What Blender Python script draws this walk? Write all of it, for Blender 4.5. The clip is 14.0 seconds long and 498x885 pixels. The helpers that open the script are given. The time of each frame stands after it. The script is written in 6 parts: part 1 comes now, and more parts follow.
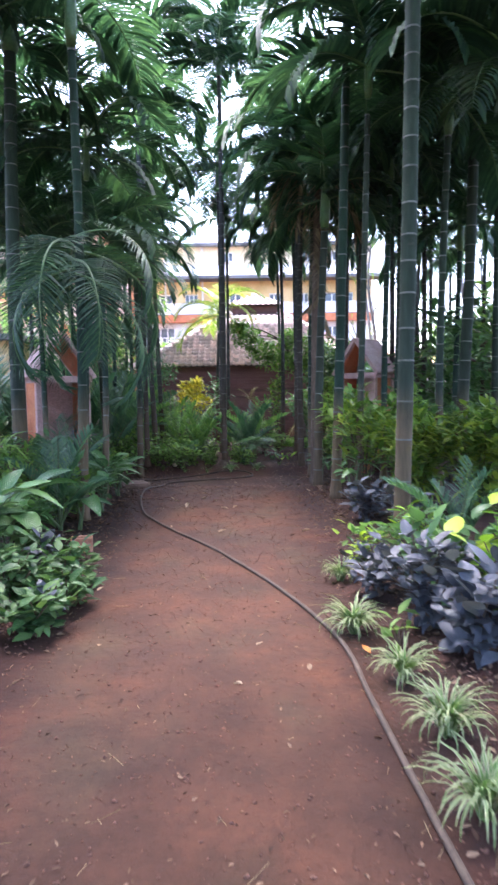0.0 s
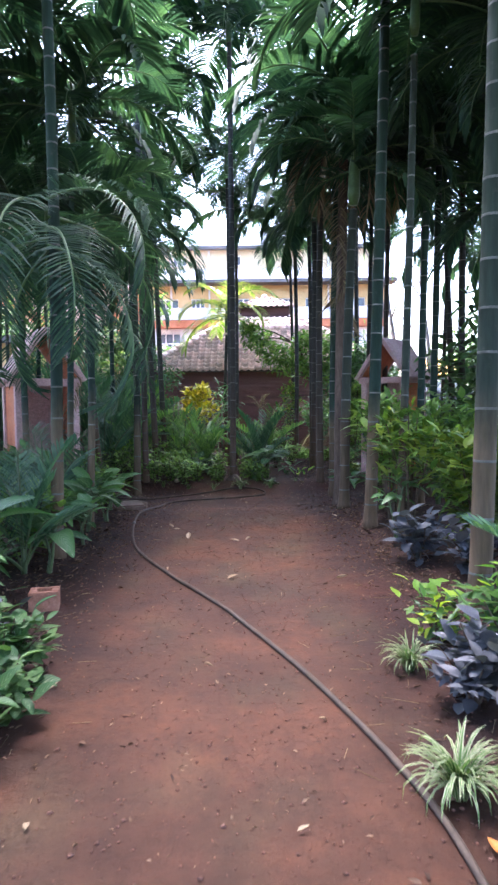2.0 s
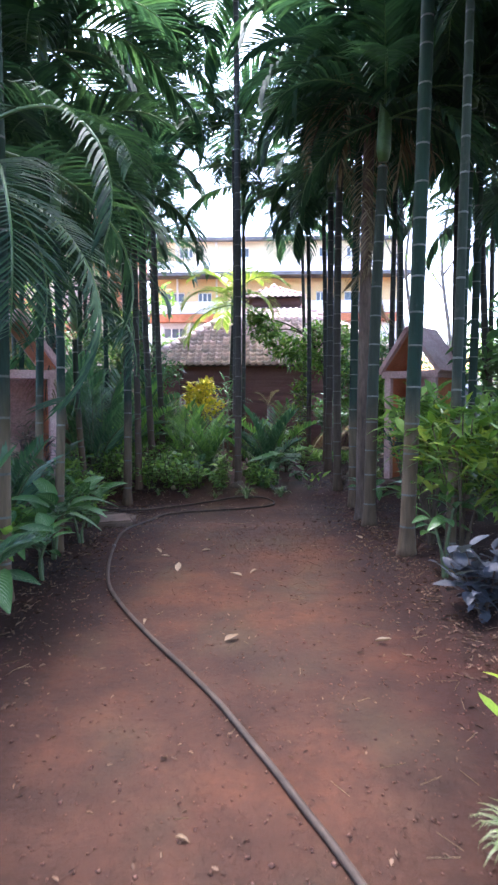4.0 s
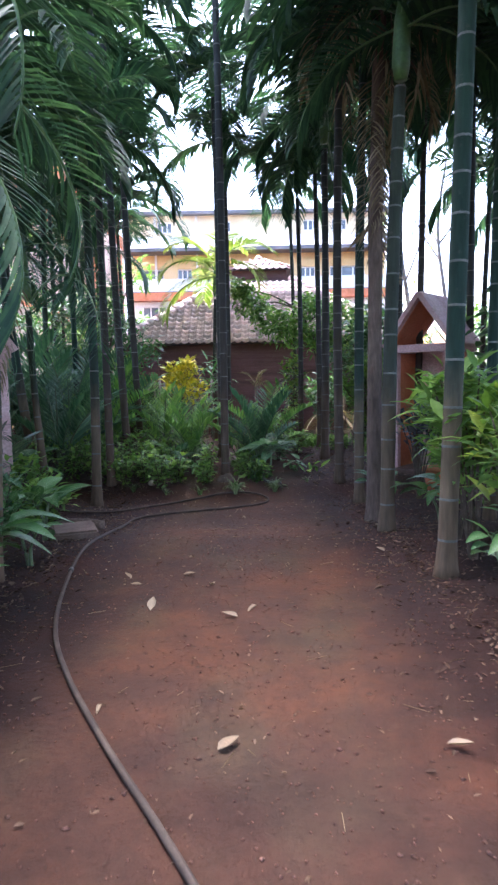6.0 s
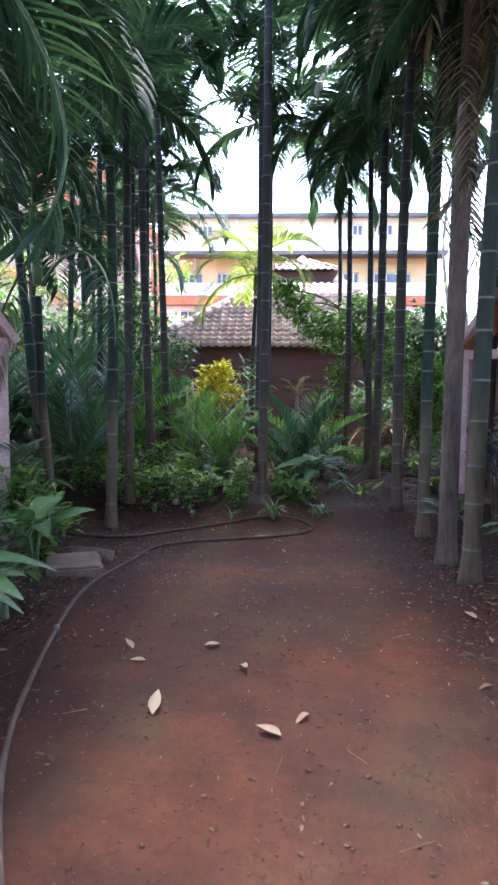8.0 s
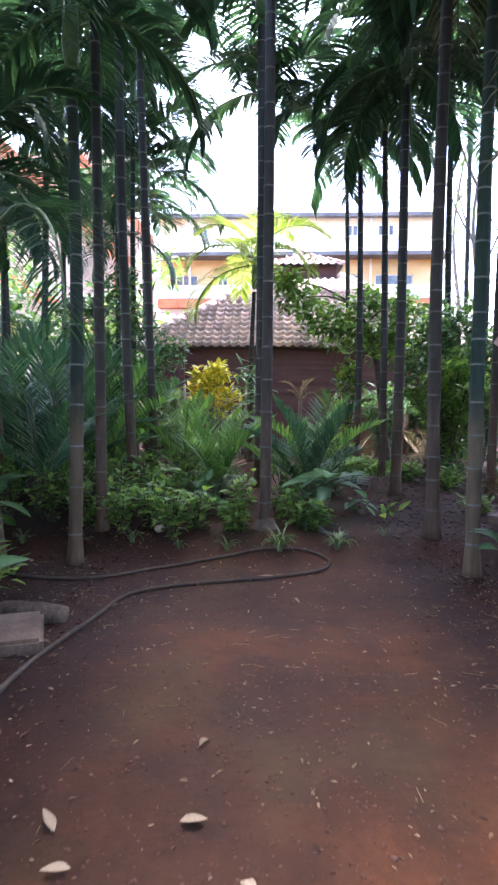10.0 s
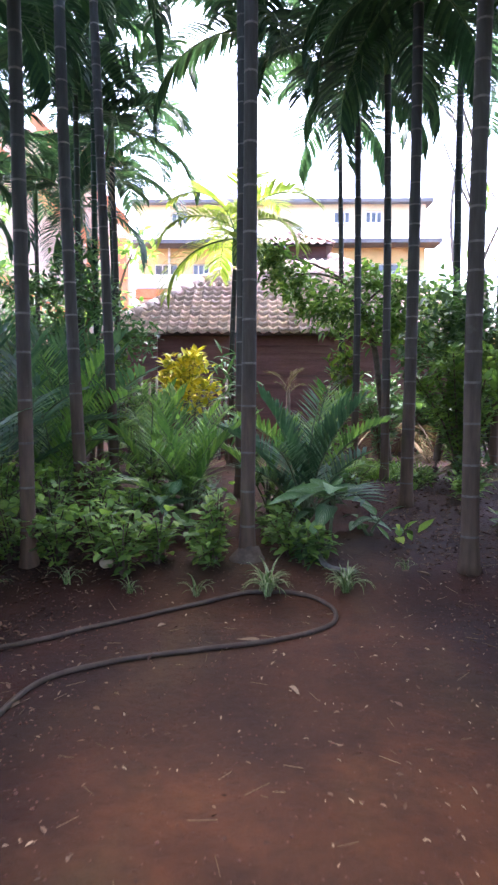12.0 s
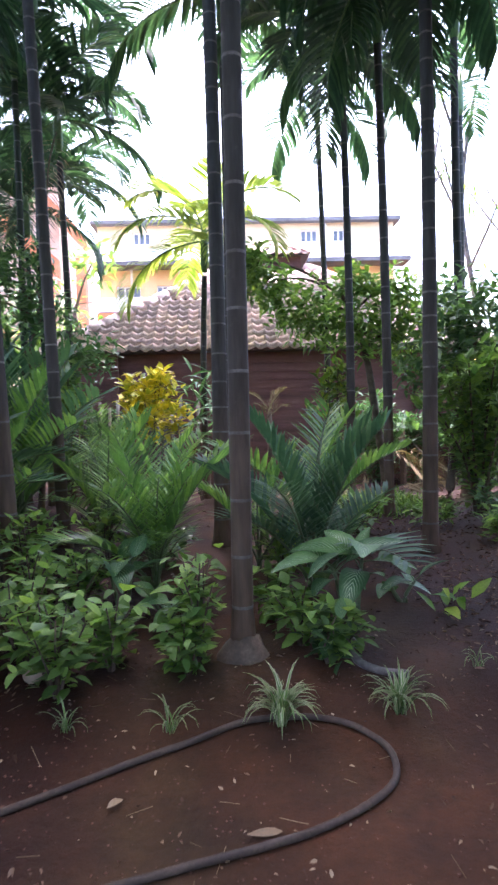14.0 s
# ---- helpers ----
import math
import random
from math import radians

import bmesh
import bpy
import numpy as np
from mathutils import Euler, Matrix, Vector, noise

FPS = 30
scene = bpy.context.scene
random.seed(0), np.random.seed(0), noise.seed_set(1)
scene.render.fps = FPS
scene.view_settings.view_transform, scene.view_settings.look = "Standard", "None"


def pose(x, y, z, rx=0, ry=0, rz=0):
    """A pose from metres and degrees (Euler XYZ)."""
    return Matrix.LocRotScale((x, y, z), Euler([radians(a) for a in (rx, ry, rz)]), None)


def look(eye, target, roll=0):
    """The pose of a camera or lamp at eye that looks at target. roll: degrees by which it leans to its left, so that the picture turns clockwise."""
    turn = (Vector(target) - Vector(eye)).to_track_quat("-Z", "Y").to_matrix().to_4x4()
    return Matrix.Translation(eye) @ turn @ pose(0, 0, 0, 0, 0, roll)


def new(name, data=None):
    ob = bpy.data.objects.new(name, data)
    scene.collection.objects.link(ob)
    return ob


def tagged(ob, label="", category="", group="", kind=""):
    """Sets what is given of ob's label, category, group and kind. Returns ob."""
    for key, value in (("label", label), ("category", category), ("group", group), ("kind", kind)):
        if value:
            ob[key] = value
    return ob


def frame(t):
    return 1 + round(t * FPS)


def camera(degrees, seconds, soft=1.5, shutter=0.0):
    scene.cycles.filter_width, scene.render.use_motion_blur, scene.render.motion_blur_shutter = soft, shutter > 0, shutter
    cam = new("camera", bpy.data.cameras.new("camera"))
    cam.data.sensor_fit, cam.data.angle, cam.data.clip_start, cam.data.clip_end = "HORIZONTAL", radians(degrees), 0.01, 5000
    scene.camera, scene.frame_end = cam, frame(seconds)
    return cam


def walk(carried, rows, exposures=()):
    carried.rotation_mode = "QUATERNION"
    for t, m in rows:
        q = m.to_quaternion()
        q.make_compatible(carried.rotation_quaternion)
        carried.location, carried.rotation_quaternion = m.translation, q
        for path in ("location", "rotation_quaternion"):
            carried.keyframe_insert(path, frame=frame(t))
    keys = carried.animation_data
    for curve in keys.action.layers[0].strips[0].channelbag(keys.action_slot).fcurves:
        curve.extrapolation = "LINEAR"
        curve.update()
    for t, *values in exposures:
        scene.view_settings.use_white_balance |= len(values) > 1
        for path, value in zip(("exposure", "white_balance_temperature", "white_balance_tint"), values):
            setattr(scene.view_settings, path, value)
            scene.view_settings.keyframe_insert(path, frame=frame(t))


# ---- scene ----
cam = camera(43.2, 14.0, soft=2.5, shutter=0.4)
METRES, EYE, TILT, LEAN, TURN = 10.0, 1.46, 0.0, 0.0, 0.0
ROWS = [
    (0.0, 0.0, 0.0, 0.0, -0.07, -4.37, 0.86),
    (0.5, -0.0043, 0.037, -0.0027, 2.24, -3.05, -0.42),
    (1.0, -0.0073, 0.076, -0.0021, 0.03, -4.05, 0.73),
    (1.5, -0.0075, 0.1153, -0.0013, 1.34, -4.49, 0.16),
    (2.0, -0.0108, 0.1544, -0.0029, 0.5, -3.61, 0.63),
    (2.5, -0.0107, 0.1928, -0.003, 0.59, -5.79, -0.22),
    (5.0, -0.0115, 0.3628, -0.0044, 1.63, -2.8, 0.65),
    (5.5, -0.0138, 0.3968, -0.0043, 2.12, -4.03, -1.54),
    (6.0, -0.0201, 0.4285, -0.0046, -0.3, -5.6, 1.25),
    (6.5, -0.0218, 0.4619, -0.0066, 1.47, -4.91, -0.41),
    (7.0, -0.0228, 0.4897, -0.0078, 1.44, -5.58, -0.33),
    (7.5, -0.0263, 0.5235, -0.0081, 1.28, -7.5, 1.14),
    (8.0, -0.0297, 0.5541, -0.0084, 2.91, -4.81, -0.45),
    (10.5, -0.0404, 0.7373, -0.0153, 2.34, -3.77, 0.03),
    (11.0, -0.0398, 0.777, -0.015, -0.22, -2.41, 1.36),
    (11.5, -0.0415, 0.8074, -0.0169, 0.05, -1.52, 0.82),
    (12.0, -0.0412, 0.8492, -0.019, 1.16, -4.61, -0.04),
    (12.5, -0.0475, 0.8889, -0.0206, -1.18, -4.52, 1.45),
    (13.0, -0.0492, 0.9273, -0.0212, 1.83, -2.01, 1.46),
    (13.5, -0.0537, 0.9612, -0.0238, 0.16, -1.21, 0.6),
    (14.0, -0.0558, 0.9945, -0.0212, -1.76, -2.39, 1.54),
]
EXPOSURES = [(0.0, 3.55, 5800, 22), (2.5, 3.45, 5650, 21), (5.0, 3.45, 5620, 21), (8.0, 3.55, 5680, 22), (11.0, 3.8, 5850, 26), (14.0, 3.8, 5950, 28)]
walk(cam, [(t, pose(0, 0, EYE, TILT, LEAN, TURN) @ pose(METRES * x, METRES * y, METRES * z, 90 + pitch, roll, yaw)) for t, x, y, z, yaw, pitch, roll in ROWS], EXPOSURES)

# ---- light: bright hazy sky, weak wide sun high ahead of the walker ----
world = bpy.data.worlds.new("sky")
scene.world = world
world.use_nodes = True
wn, wl = world.node_tree.nodes, world.node_tree.links
wn.clear()
sky = wn.new("ShaderNodeTexSky")
sky.sky_type = "NISHITA"
sky.sun_disc = False
SUN_UP, SUN_ROUND = radians(70), radians(-14)
sky.sun_elevation, sky.sun_rotation = SUN_UP, SUN_ROUND
sky.air_density, sky.dust_density, sky.ozone_density = 1.0, 4.0, 0.6
back = wn.new("ShaderNodeBackground")
back.inputs[1].default_value = 0.15
wout = wn.new("ShaderNodeOutputWorld")
wl.new(sky.outputs[0], back.inputs[0])
wl.new(back.outputs[0], wout.inputs[0])
sun = new("sun", bpy.data.lights.new("sun", "SUN"))
sun.data.energy, sun.data.angle, sun.data.color = 1.3, radians(32), (1.0, 0.96, 0.90)
sun.matrix_world = look((0, 0, 0), (-math.sin(SUN_ROUND) * math.cos(SUN_UP), -math.cos(SUN_ROUND) * math.cos(SUN_UP), -math.sin(SUN_UP)))


# ---- materials ----
def shader(name):
    m = bpy.data.materials.new(name)
    m.use_nodes = True
    return m, m.node_tree.nodes, m.node_tree.links, m.node_tree.nodes["Principled BSDF"]


def ramp_of(n, l, fac, stops):
    r = n.new("ShaderNodeValToRGB")
    while len(r.color_ramp.elements) < len(stops):
        r.color_ramp.elements.new(0.5)
    for e, (p, c) in zip(r.color_ramp.elements, stops):
        e.position, e.color = p, (*c, 1)
    l.new(fac, r.inputs[0])
    return r.outputs[0]


def noise_of(n, l, scale, detail=5.0, rough=0.55, coord="Object", stretch=None):
    c = n.new("ShaderNodeTexCoord")
    t = n.new("ShaderNodeTexNoise")
    t.inputs["Scale"].default_value, t.inputs["Detail"].default_value, t.inputs["Roughness"].default_value = scale, detail, rough
    src = c.outputs[coord]
    if stretch:
        mp = n.new("ShaderNodeMapping")
        mp.inputs["Scale"].default_value = stretch
        l.new(src, mp.inputs[0])
        src = mp.outputs[0]
    l.new(src, t.inputs["Vector"])
    return t.outputs["Fac"]


def mixed(n, l, fac, a, b, mode="MIX"):
    m = n.new("ShaderNodeMix")
    m.data_type, m.blend_type = "RGBA", mode
    for sock, v in ((m.inputs[0], fac), (m.inputs[6], a), (m.inputs[7], b)):
        if isinstance(v, (int, float)):
            sock.default_value = v
        elif isinstance(v, tuple):
            sock.default_value = (*v, 1)
        else:
            l.new(v, sock)
    return m.outputs[2]


def bumped(n, l, b, height, strength, distance=0.01):
    k = n.new("ShaderNodeBump")
    k.inputs["Strength"].default_value, k.inputs["Distance"].default_value = strength, distance
    l.new(height, k.inputs["Height"])
    l.new(k.outputs[0], b.inputs["Normal"])


def surface(name, dark, mid, light, scale=6.0, fine=60.0, rough=0.8, bump=0.4, dist=0.01, stretch=None, vary=0.0):
    """Two-scale mottled surface in three tones, with fine relief."""
    m, n, l, b = shader(name)
    big = noise_of(n, l, scale, 6, 0.6, stretch=stretch)
    col = ramp_of(n, l, big, [(0.3, dark), (0.5, mid), (0.72, light)])
    small = noise_of(n, l, fine, 4, 0.6, stretch=stretch)
    grain = ramp_of(n, l, small, [(0.3, (0.72, 0.72, 0.72)), (0.7, (1.15, 1.15, 1.15))])
    col = mixed(n, l, 1.0, col, grain, "MULTIPLY")
    if vary:
        o = n.new("ShaderNodeObjectInfo")
        v = ramp_of(n, l, o.outputs["Random"], [(0.0, (1 - vary,) * 3), (1.0, (1 + vary,) * 3)])
        col = mixed(n, l, 1.0, col, v, "MULTIPLY")
    l.new(col, b.inputs["Base Color"])
    b.inputs["Roughness"].default_value = rough
    bumped(n, l, b, small, bump, dist)
    return m


def foliage(name, dark, mid, light, rough=0.42, through_=0.28, vein=None, veins=9.0):
    """Leaf: varied from leaf to leaf, lets light through; vein: a pale tone along the midrib and side veins."""
    m, n, l, b = shader(name)
    o, g = n.new("ShaderNodeObjectInfo"), n.new("ShaderNodeNewGeometry")
    add = n.new("ShaderNodeMath")
    add.operation = "ADD"
    l.new(o.outputs["Random"], add.inputs[0])
    l.new(g.outputs["Random Per Island"], add.inputs[1])
    fr = n.new("ShaderNodeMath")
    fr.operation = "FRACT"
    l.new(add.outputs[0], fr.inputs[0])
    col = ramp_of(n, l, fr.outputs[0], [(0.0, dark), (0.5, mid), (0.97, light)])
    blot = noise_of(n, l, 14.0, 4, 0.6)
    col = mixed(n, l, 1.0, col, ramp_of(n, l, blot, [(0.3, (0.75, 0.78, 0.75)), (0.7, (1.15, 1.12, 1.05))]), "MULTIPLY")
    if vein:
        uv = n.new("ShaderNodeUVMap")
        sep = n.new("ShaderNodeSeparateXYZ")
        l.new(uv.outputs[0], sep.inputs[0])
        off = n.new("ShaderNodeMath")
        off.operation = "SUBTRACT"
        l.new(sep.outputs[0], off.inputs[0])
        off.inputs[1].default_value = 0.5
        ab = n.new("ShaderNodeMath")
        ab.operation = "ABSOLUTE"
        l.new(off.outputs[0], ab.inputs[0])
        side = n.new("ShaderNodeMath")
        side.operation = "MULTIPLY_ADD"
        l.new(ab.outputs[0], side.inputs[0])
        side.inputs[1].default_value = -0.9
        l.new(sep.outputs[1], side.inputs[2])
        wv = n.new("ShaderNodeMath")
        wv.operation = "MULTIPLY"
        l.new(side.outputs[0], wv.inputs[0])
        wv.inputs[1].default_value = veins * 6.283
        sn = n.new("ShaderNodeMath")
        sn.operation = "SINE"
        l.new(wv.outputs[0], sn.inputs[0])
        stripe = ramp_of(n, l, sn.outputs[0], [(0.35, (0, 0, 0)), (0.9, (1, 1, 1))])
        core = ramp_of(n, l, ab.outputs[0], [(0.03, (1, 1, 1)), (0.30, (0.25, 0.25, 0.25)), (0.42, (0, 0, 0))])
        amount = mixed(n, l, 1.0, stripe, core, "MULTIPLY")
        col = mixed(n, l, amount, col, vein)
    l.new(col, b.inputs["Base Color"])
    b.inputs["Roughness"].default_value = rough
    b.inputs["Specular IOR Level"].default_value = 0.3
    tr = n.new("ShaderNodeBsdfTranslucent")
    l.new(mixed(n, l, 1.0, col, (1.25, 1.35, 0.7), "MULTIPLY"), tr.inputs[0])
    mx = n.new("ShaderNodeMixShader")
    mx.inputs[0].default_value = through_
    l.new(b.outputs[0], mx.inputs[1])
    l.new(tr.outputs[0], mx.inputs[2])
    l.new(mx.outputs[0], n["Material Output"].inputs[0])
    return m


def soil():
    m, n, l, b = shader("red_soil")
    big = noise_of(n, l, 0.9, 6, 0.6)
    col = ramp_of(n, l, big, [(0.30, (0.046, 0.0195, 0.0105)), (0.5, (0.068, 0.028, 0.0145)), (0.70, (0.114, 0.042, 0.019))])
    patch = noise_of(n, l, 1.7, 3, 0.5, stretch=(1.0, 0.6, 1.0))
    col = mixed(n, l, ramp_of(n, l, patch, [(0.5, (0, 0, 0)), (0.7, (0.6, 0.6, 0.6))]), col, (0.070, 0.048, 0.025))
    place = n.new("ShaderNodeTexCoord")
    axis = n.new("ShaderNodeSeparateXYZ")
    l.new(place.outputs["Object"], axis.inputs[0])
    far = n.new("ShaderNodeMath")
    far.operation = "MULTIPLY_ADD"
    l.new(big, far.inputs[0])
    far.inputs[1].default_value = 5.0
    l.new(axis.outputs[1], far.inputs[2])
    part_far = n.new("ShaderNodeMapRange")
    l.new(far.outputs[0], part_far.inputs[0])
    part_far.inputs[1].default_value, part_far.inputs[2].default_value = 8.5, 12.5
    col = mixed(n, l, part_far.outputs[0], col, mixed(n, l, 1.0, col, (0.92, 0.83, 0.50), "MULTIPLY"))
    # Beside the path: redder dug soil, with the beds' shade darkened into its colour.
    off = n.new("ShaderNodeMath")
    off.operation = "ADD"
    l.new(axis.outputs[0], off.inputs[0])
    off.inputs[1].default_value = 0.30
    wide = n.new("ShaderNodeMath")
    wide.operation = "ABSOLUTE"
    l.new(off.outputs[0], wide.inputs[0])
    frayed = n.new("ShaderNodeMath")
    frayed.operation = "MULTIPLY_ADD"
    l.new(noise_of(n, l, 2.2, 6, 0.7), frayed.inputs[0])
    frayed.inputs[1].default_value = 0.9
    l.new(wide.outputs[0], frayed.inputs[2])
    dug_shade = n.new("ShaderNodeMapRange")
    l.new(frayed.outputs[0], dug_shade.inputs[0])
    dug_shade.inputs[1].default_value, dug_shade.inputs[2].default_value = 1.12, 1.50
    col = mixed(n, l, dug_shade.outputs[0], col, mixed(n, l, 1.0, col, (0.48, 0.36, 0.35), "MULTIPLY"))
    damp = noise_of(n, l, 3.1, 5, 0.65)
    col = mixed(n, l, 1.0, col, ramp_of(n, l, damp, [(0.32, (0.62, 0.6, 0.6)), (0.6, (1.08, 1.05, 1.04))]), "MULTIPLY")
    mid = noise_of(n, l, 22.0, 8, 0.7)
    col = mixed(n, l, 1.0, col, ramp_of(n, l, mid, [(0.3, (0.76, 0.74, 0.74)), (0.5, (1, 1, 1)), (0.75, (1.2, 1.18, 1.15))]), "MULTIPLY")
    fine = noise_of(n, l, 190.0, 3, 0.6)
    col = mixed(n, l, 1.0, col, ramp_of(n, l, fine, [(0.34, (0.82, 0.82, 0.82)), (0.55, (1, 1, 1)), (0.74, (1.22, 1.2, 1.18))]), "MULTIPLY")
    l.new(col, b.inputs["Base Color"])
    b.inputs["Roughness"].default_value = 0.85
    b.inputs["Specular IOR Level"].default_value = 0.3
    add = n.new("ShaderNodeMath")
    add.operation = "MULTIPLY_ADD"
    l.new(fine, add.inputs[0])
    add.inputs[1].default_value = 0.12
    l.new(mid, add.inputs[2])
    bumped(n, l, b, add.outputs[0], 0.75, 0.02)
    return m


def bark(name, low, mid, high, top, rise=0.2):
    """Palm stem: brown near the root, changing higher up, smooth, streaked lengthwise."""
    m, n, l, b = shader(name)
    c = n.new("ShaderNodeTexCoord")
    sep = n.new("ShaderNodeSeparateXYZ")
    l.new(c.outputs["Object"], sep.inputs[0])
    wob = noise_of(n, l, 1.3, 4, 0.6)
    up = n.new("ShaderNodeMath")
    up.operation = "MULTIPLY_ADD"
    l.new(wob, up.inputs[0])
    up.inputs[1].default_value = 1.6
    l.new(sep.outputs[2], up.inputs[2])
    sc = n.new("ShaderNodeMath")
    sc.operation = "MULTIPLY"
    l.new(up.outputs[0], sc.inputs[0])
    sc.inputs[1].default_value = rise
    col = ramp_of(n, l, sc.outputs[0], [(0.10, low), (0.32, mid), (0.46, high), (0.8, top)])
    o = n.new("ShaderNodeObjectInfo")
    col = mixed(n, l, ramp_of(n, l, o.outputs["Random"], [(0.3, (0, 0, 0)), (1.0, (0.4, 0.4, 0.4))]), col, (0.060, 0.045, 0.030))
    streak = noise_of(n, l, 26.0, 5, 0.65, stretch=(1, 1, 0.12))
    col = mixed(n, l, 1.0, col, ramp_of(n, l, streak, [(0.3, (0.65, 0.65, 0.65)), (0.7, (1.25, 1.25, 1.25))]), "MULTIPLY")
    spots = noise_of(n, l, 9.0, 5, 0.7)
    col = mixed(n, l, ramp_of(n, l, spots, [(0.6, (0, 0, 0)), (0.75, (0.5, 0.5, 0.5))]), col, (0.095, 0.085, 0.062))
    l.new(col, b.inputs["Base Color"])
    b.inputs["Roughness"].default_value = 0.75
    b.inputs["Specular IOR Level"].default_value = 0.3
    bumped(n, l, b, streak, 0.45, 0.008)
    return m


SOIL = soil()
STEM = bark("grey_palm_stem", (0.135, 0.080, 0.046), (0.095, 0.062, 0.040), (0.052, 0.041, 0.030), (0.036, 0.040, 0.032))
STEM_GREEN = bark("green_palm_stem", (0.15, 0.095, 0.055), (0.125, 0.090, 0.052), (0.014, 0.034, 0.023), (0.017, 0.042, 0.023), 0.19)
RING_DULL = surface("dull_scar_ring", (0.06, 0.050, 0.038), (0.115, 0.10, 0.08), (0.19, 0.17, 0.14), 8, 80, 0.8)
RING = surface("leaf_scar_ring", (0.06, 0.062, 0.050), (0.13, 0.13, 0.11), (0.23, 0.225, 0.195), 8, 80, 0.8)
SHAFT = surface("green_crownshaft", (0.05, 0.10, 0.03), (0.08, 0.16, 0.045), (0.14, 0.22, 0.07), 3, 30, 0.4, 0.1)
BROWN = surface("fibrous_brown_bark", (0.075, 0.05, 0.036), (0.13, 0.088, 0.062), (0.20, 0.14, 0.10), 5, 40, 0.9, 0.8, 0.02, (1, 1, 0.2))
TWIG = surface("woody_twig", (0.05, 0.035, 0.025), (0.10, 0.07, 0.045), (0.16, 0.12, 0.08), 9, 60, 0.85)
GREENSTEM = surface("green_plant_stem", (0.05, 0.08, 0.03), (0.09, 0.13, 0.05), (0.14, 0.18, 0.08), 9, 60, 0.5, 0.2)
FROND = foliage("palm_frond_green", (0.025, 0.058, 0.042), (0.038, 0.086, 0.057), (0.064, 0.128, 0.068), 0.62, 0.38)
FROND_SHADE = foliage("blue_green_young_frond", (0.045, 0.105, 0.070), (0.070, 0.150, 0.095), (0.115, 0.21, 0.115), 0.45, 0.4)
FROND_YOUNG = foliage("young_palm_green", (0.09, 0.19, 0.07), (0.155, 0.295, 0.09), (0.27, 0.43, 0.12), 0.32, 0.48)
# Brighter lime base colour carries the sunlight on the young palm's fronds.
FROND_LIME = foliage("sunlit_lime_frond", (0.20, 0.29, 0.06), (0.31, 0.40, 0.09), (0.44, 0.48, 0.15), 0.4, 0.38)
FROND_DRY = foliage("dry_frond_straw", (0.14, 0.10, 0.055), (0.24, 0.18, 0.11), (0.34, 0.27, 0.18), 0.8, 0.15)
LEAF = foliage("shrub_leaf_green", (0.085, 0.16, 0.045), (0.15, 0.265, 0.065), (0.27, 0.41, 0.10), 0.44, 0.40)
LEAF_DARK = foliage("dark_tree_leaf", (0.045, 0.10, 0.045), (0.075, 0.155, 0.06), (0.13, 0.23, 0.08), 0.36, 0.34)
LEAF_BRIGHT = foliage("fresh_bright_leaf", (0.08, 0.19, 0.03), (0.19, 0.34, 0.035), (0.42, 0.54, 0.05), 0.5, 0.35)
LEAF_YELLOW = foliage("yellow_croton_leaf", (0.30, 0.34, 0.02), (0.70, 0.56, 0.02), (0.85, 0.66, 0.03), 0.38, 0.35)
LEAF_LIME = foliage("yellow_green_leaf", (0.06, 0.13, 0.03), (0.13, 0.22, 0.035), (0.28, 0.34, 0.05), 0.4, 0.35)
LEAF_PURPLE = foliage("dusky_purple_leaf", (0.040, 0.046, 0.062), (0.070, 0.076, 0.098), (0.13, 0.135, 0.16), 0.5, 0.10)
LEAF_MAROON = foliage("dusky_maroon_leaf", (0.05, 0.025, 0.03), (0.09, 0.05, 0.05), (0.10, 0.09, 0.06), 0.4, 0.15)
LEAF_VARIEG = foliage("pale_veined_leaf", (0.04, 0.11, 0.04), (0.065, 0.16, 0.055), (0.12, 0.24, 0.07), 0.38, 0.3, (0.34, 0.44, 0.27), 10)
LEAF_CREAM = foliage("cream_edged_leaf", (0.025, 0.07, 0.022), (0.045, 0.11, 0.032), (0.11, 0.19, 0.06), 0.5, 0.25, (0.13, 0.19, 0.09), 5)
BLADE_GREEN = foliage("blade_green", (0.07, 0.15, 0.04), (0.10, 0.20, 0.05), (0.15, 0.26, 0.07), 0.45, 0.25)
BLADE_CREAM = foliage("blade_cream_edge", (0.28, 0.31, 0.18), (0.37, 0.40, 0.25), (0.47, 0.48, 0.34), 0.5, 0.25)
LITTER = foliage("fallen_leaf_tan", (0.05, 0.026, 0.018), (0.09, 0.05, 0.034), (0.24, 0.16, 0.11), 0.9, 0.05)
LITTER_PALE = foliage("fallen_leaf_pale", (0.24, 0.165, 0.105), (0.34, 0.25, 0.17), (0.45, 0.36, 0.26), 0.8, 0.05)
LITTER_ORANGE = foliage("fallen_leaf_orange", (0.40, 0.14, 0.03), (0.48, 0.18, 0.04), (0.5, 0.2, 0.05), 0.7, 0.1)
CRUMB = surface("soil_crumb", (0.06, 0.029, 0.020), (0.11, 0.052, 0.035), (0.20, 0.10, 0.07), 30, 120, 0.95, vary=0.2)
HOSE = surface("grey_hose_rubber", (0.038, 0.025, 0.017), (0.060, 0.040, 0.027), (0.100, 0.070, 0.048), 7, 90, 0.78, 0.15)
BRICK = surface("terracotta_block", (0.30, 0.13, 0.08), (0.42, 0.19, 0.12), (0.55, 0.28, 0.19), 12, 90, 0.9)
CONCRETE = surface("weathered_concrete", (0.10, 0.060, 0.040), (0.15, 0.095, 0.066), (0.22, 0.15, 0.11), 5, 60, 0.9, 0.5)
PINK = surface("faded_pink_plaster", (0.46, 0.27, 0.235), (0.58, 0.37, 0.33), (0.65, 0.45, 0.41), 2.5, 40, 0.85, 0.3)
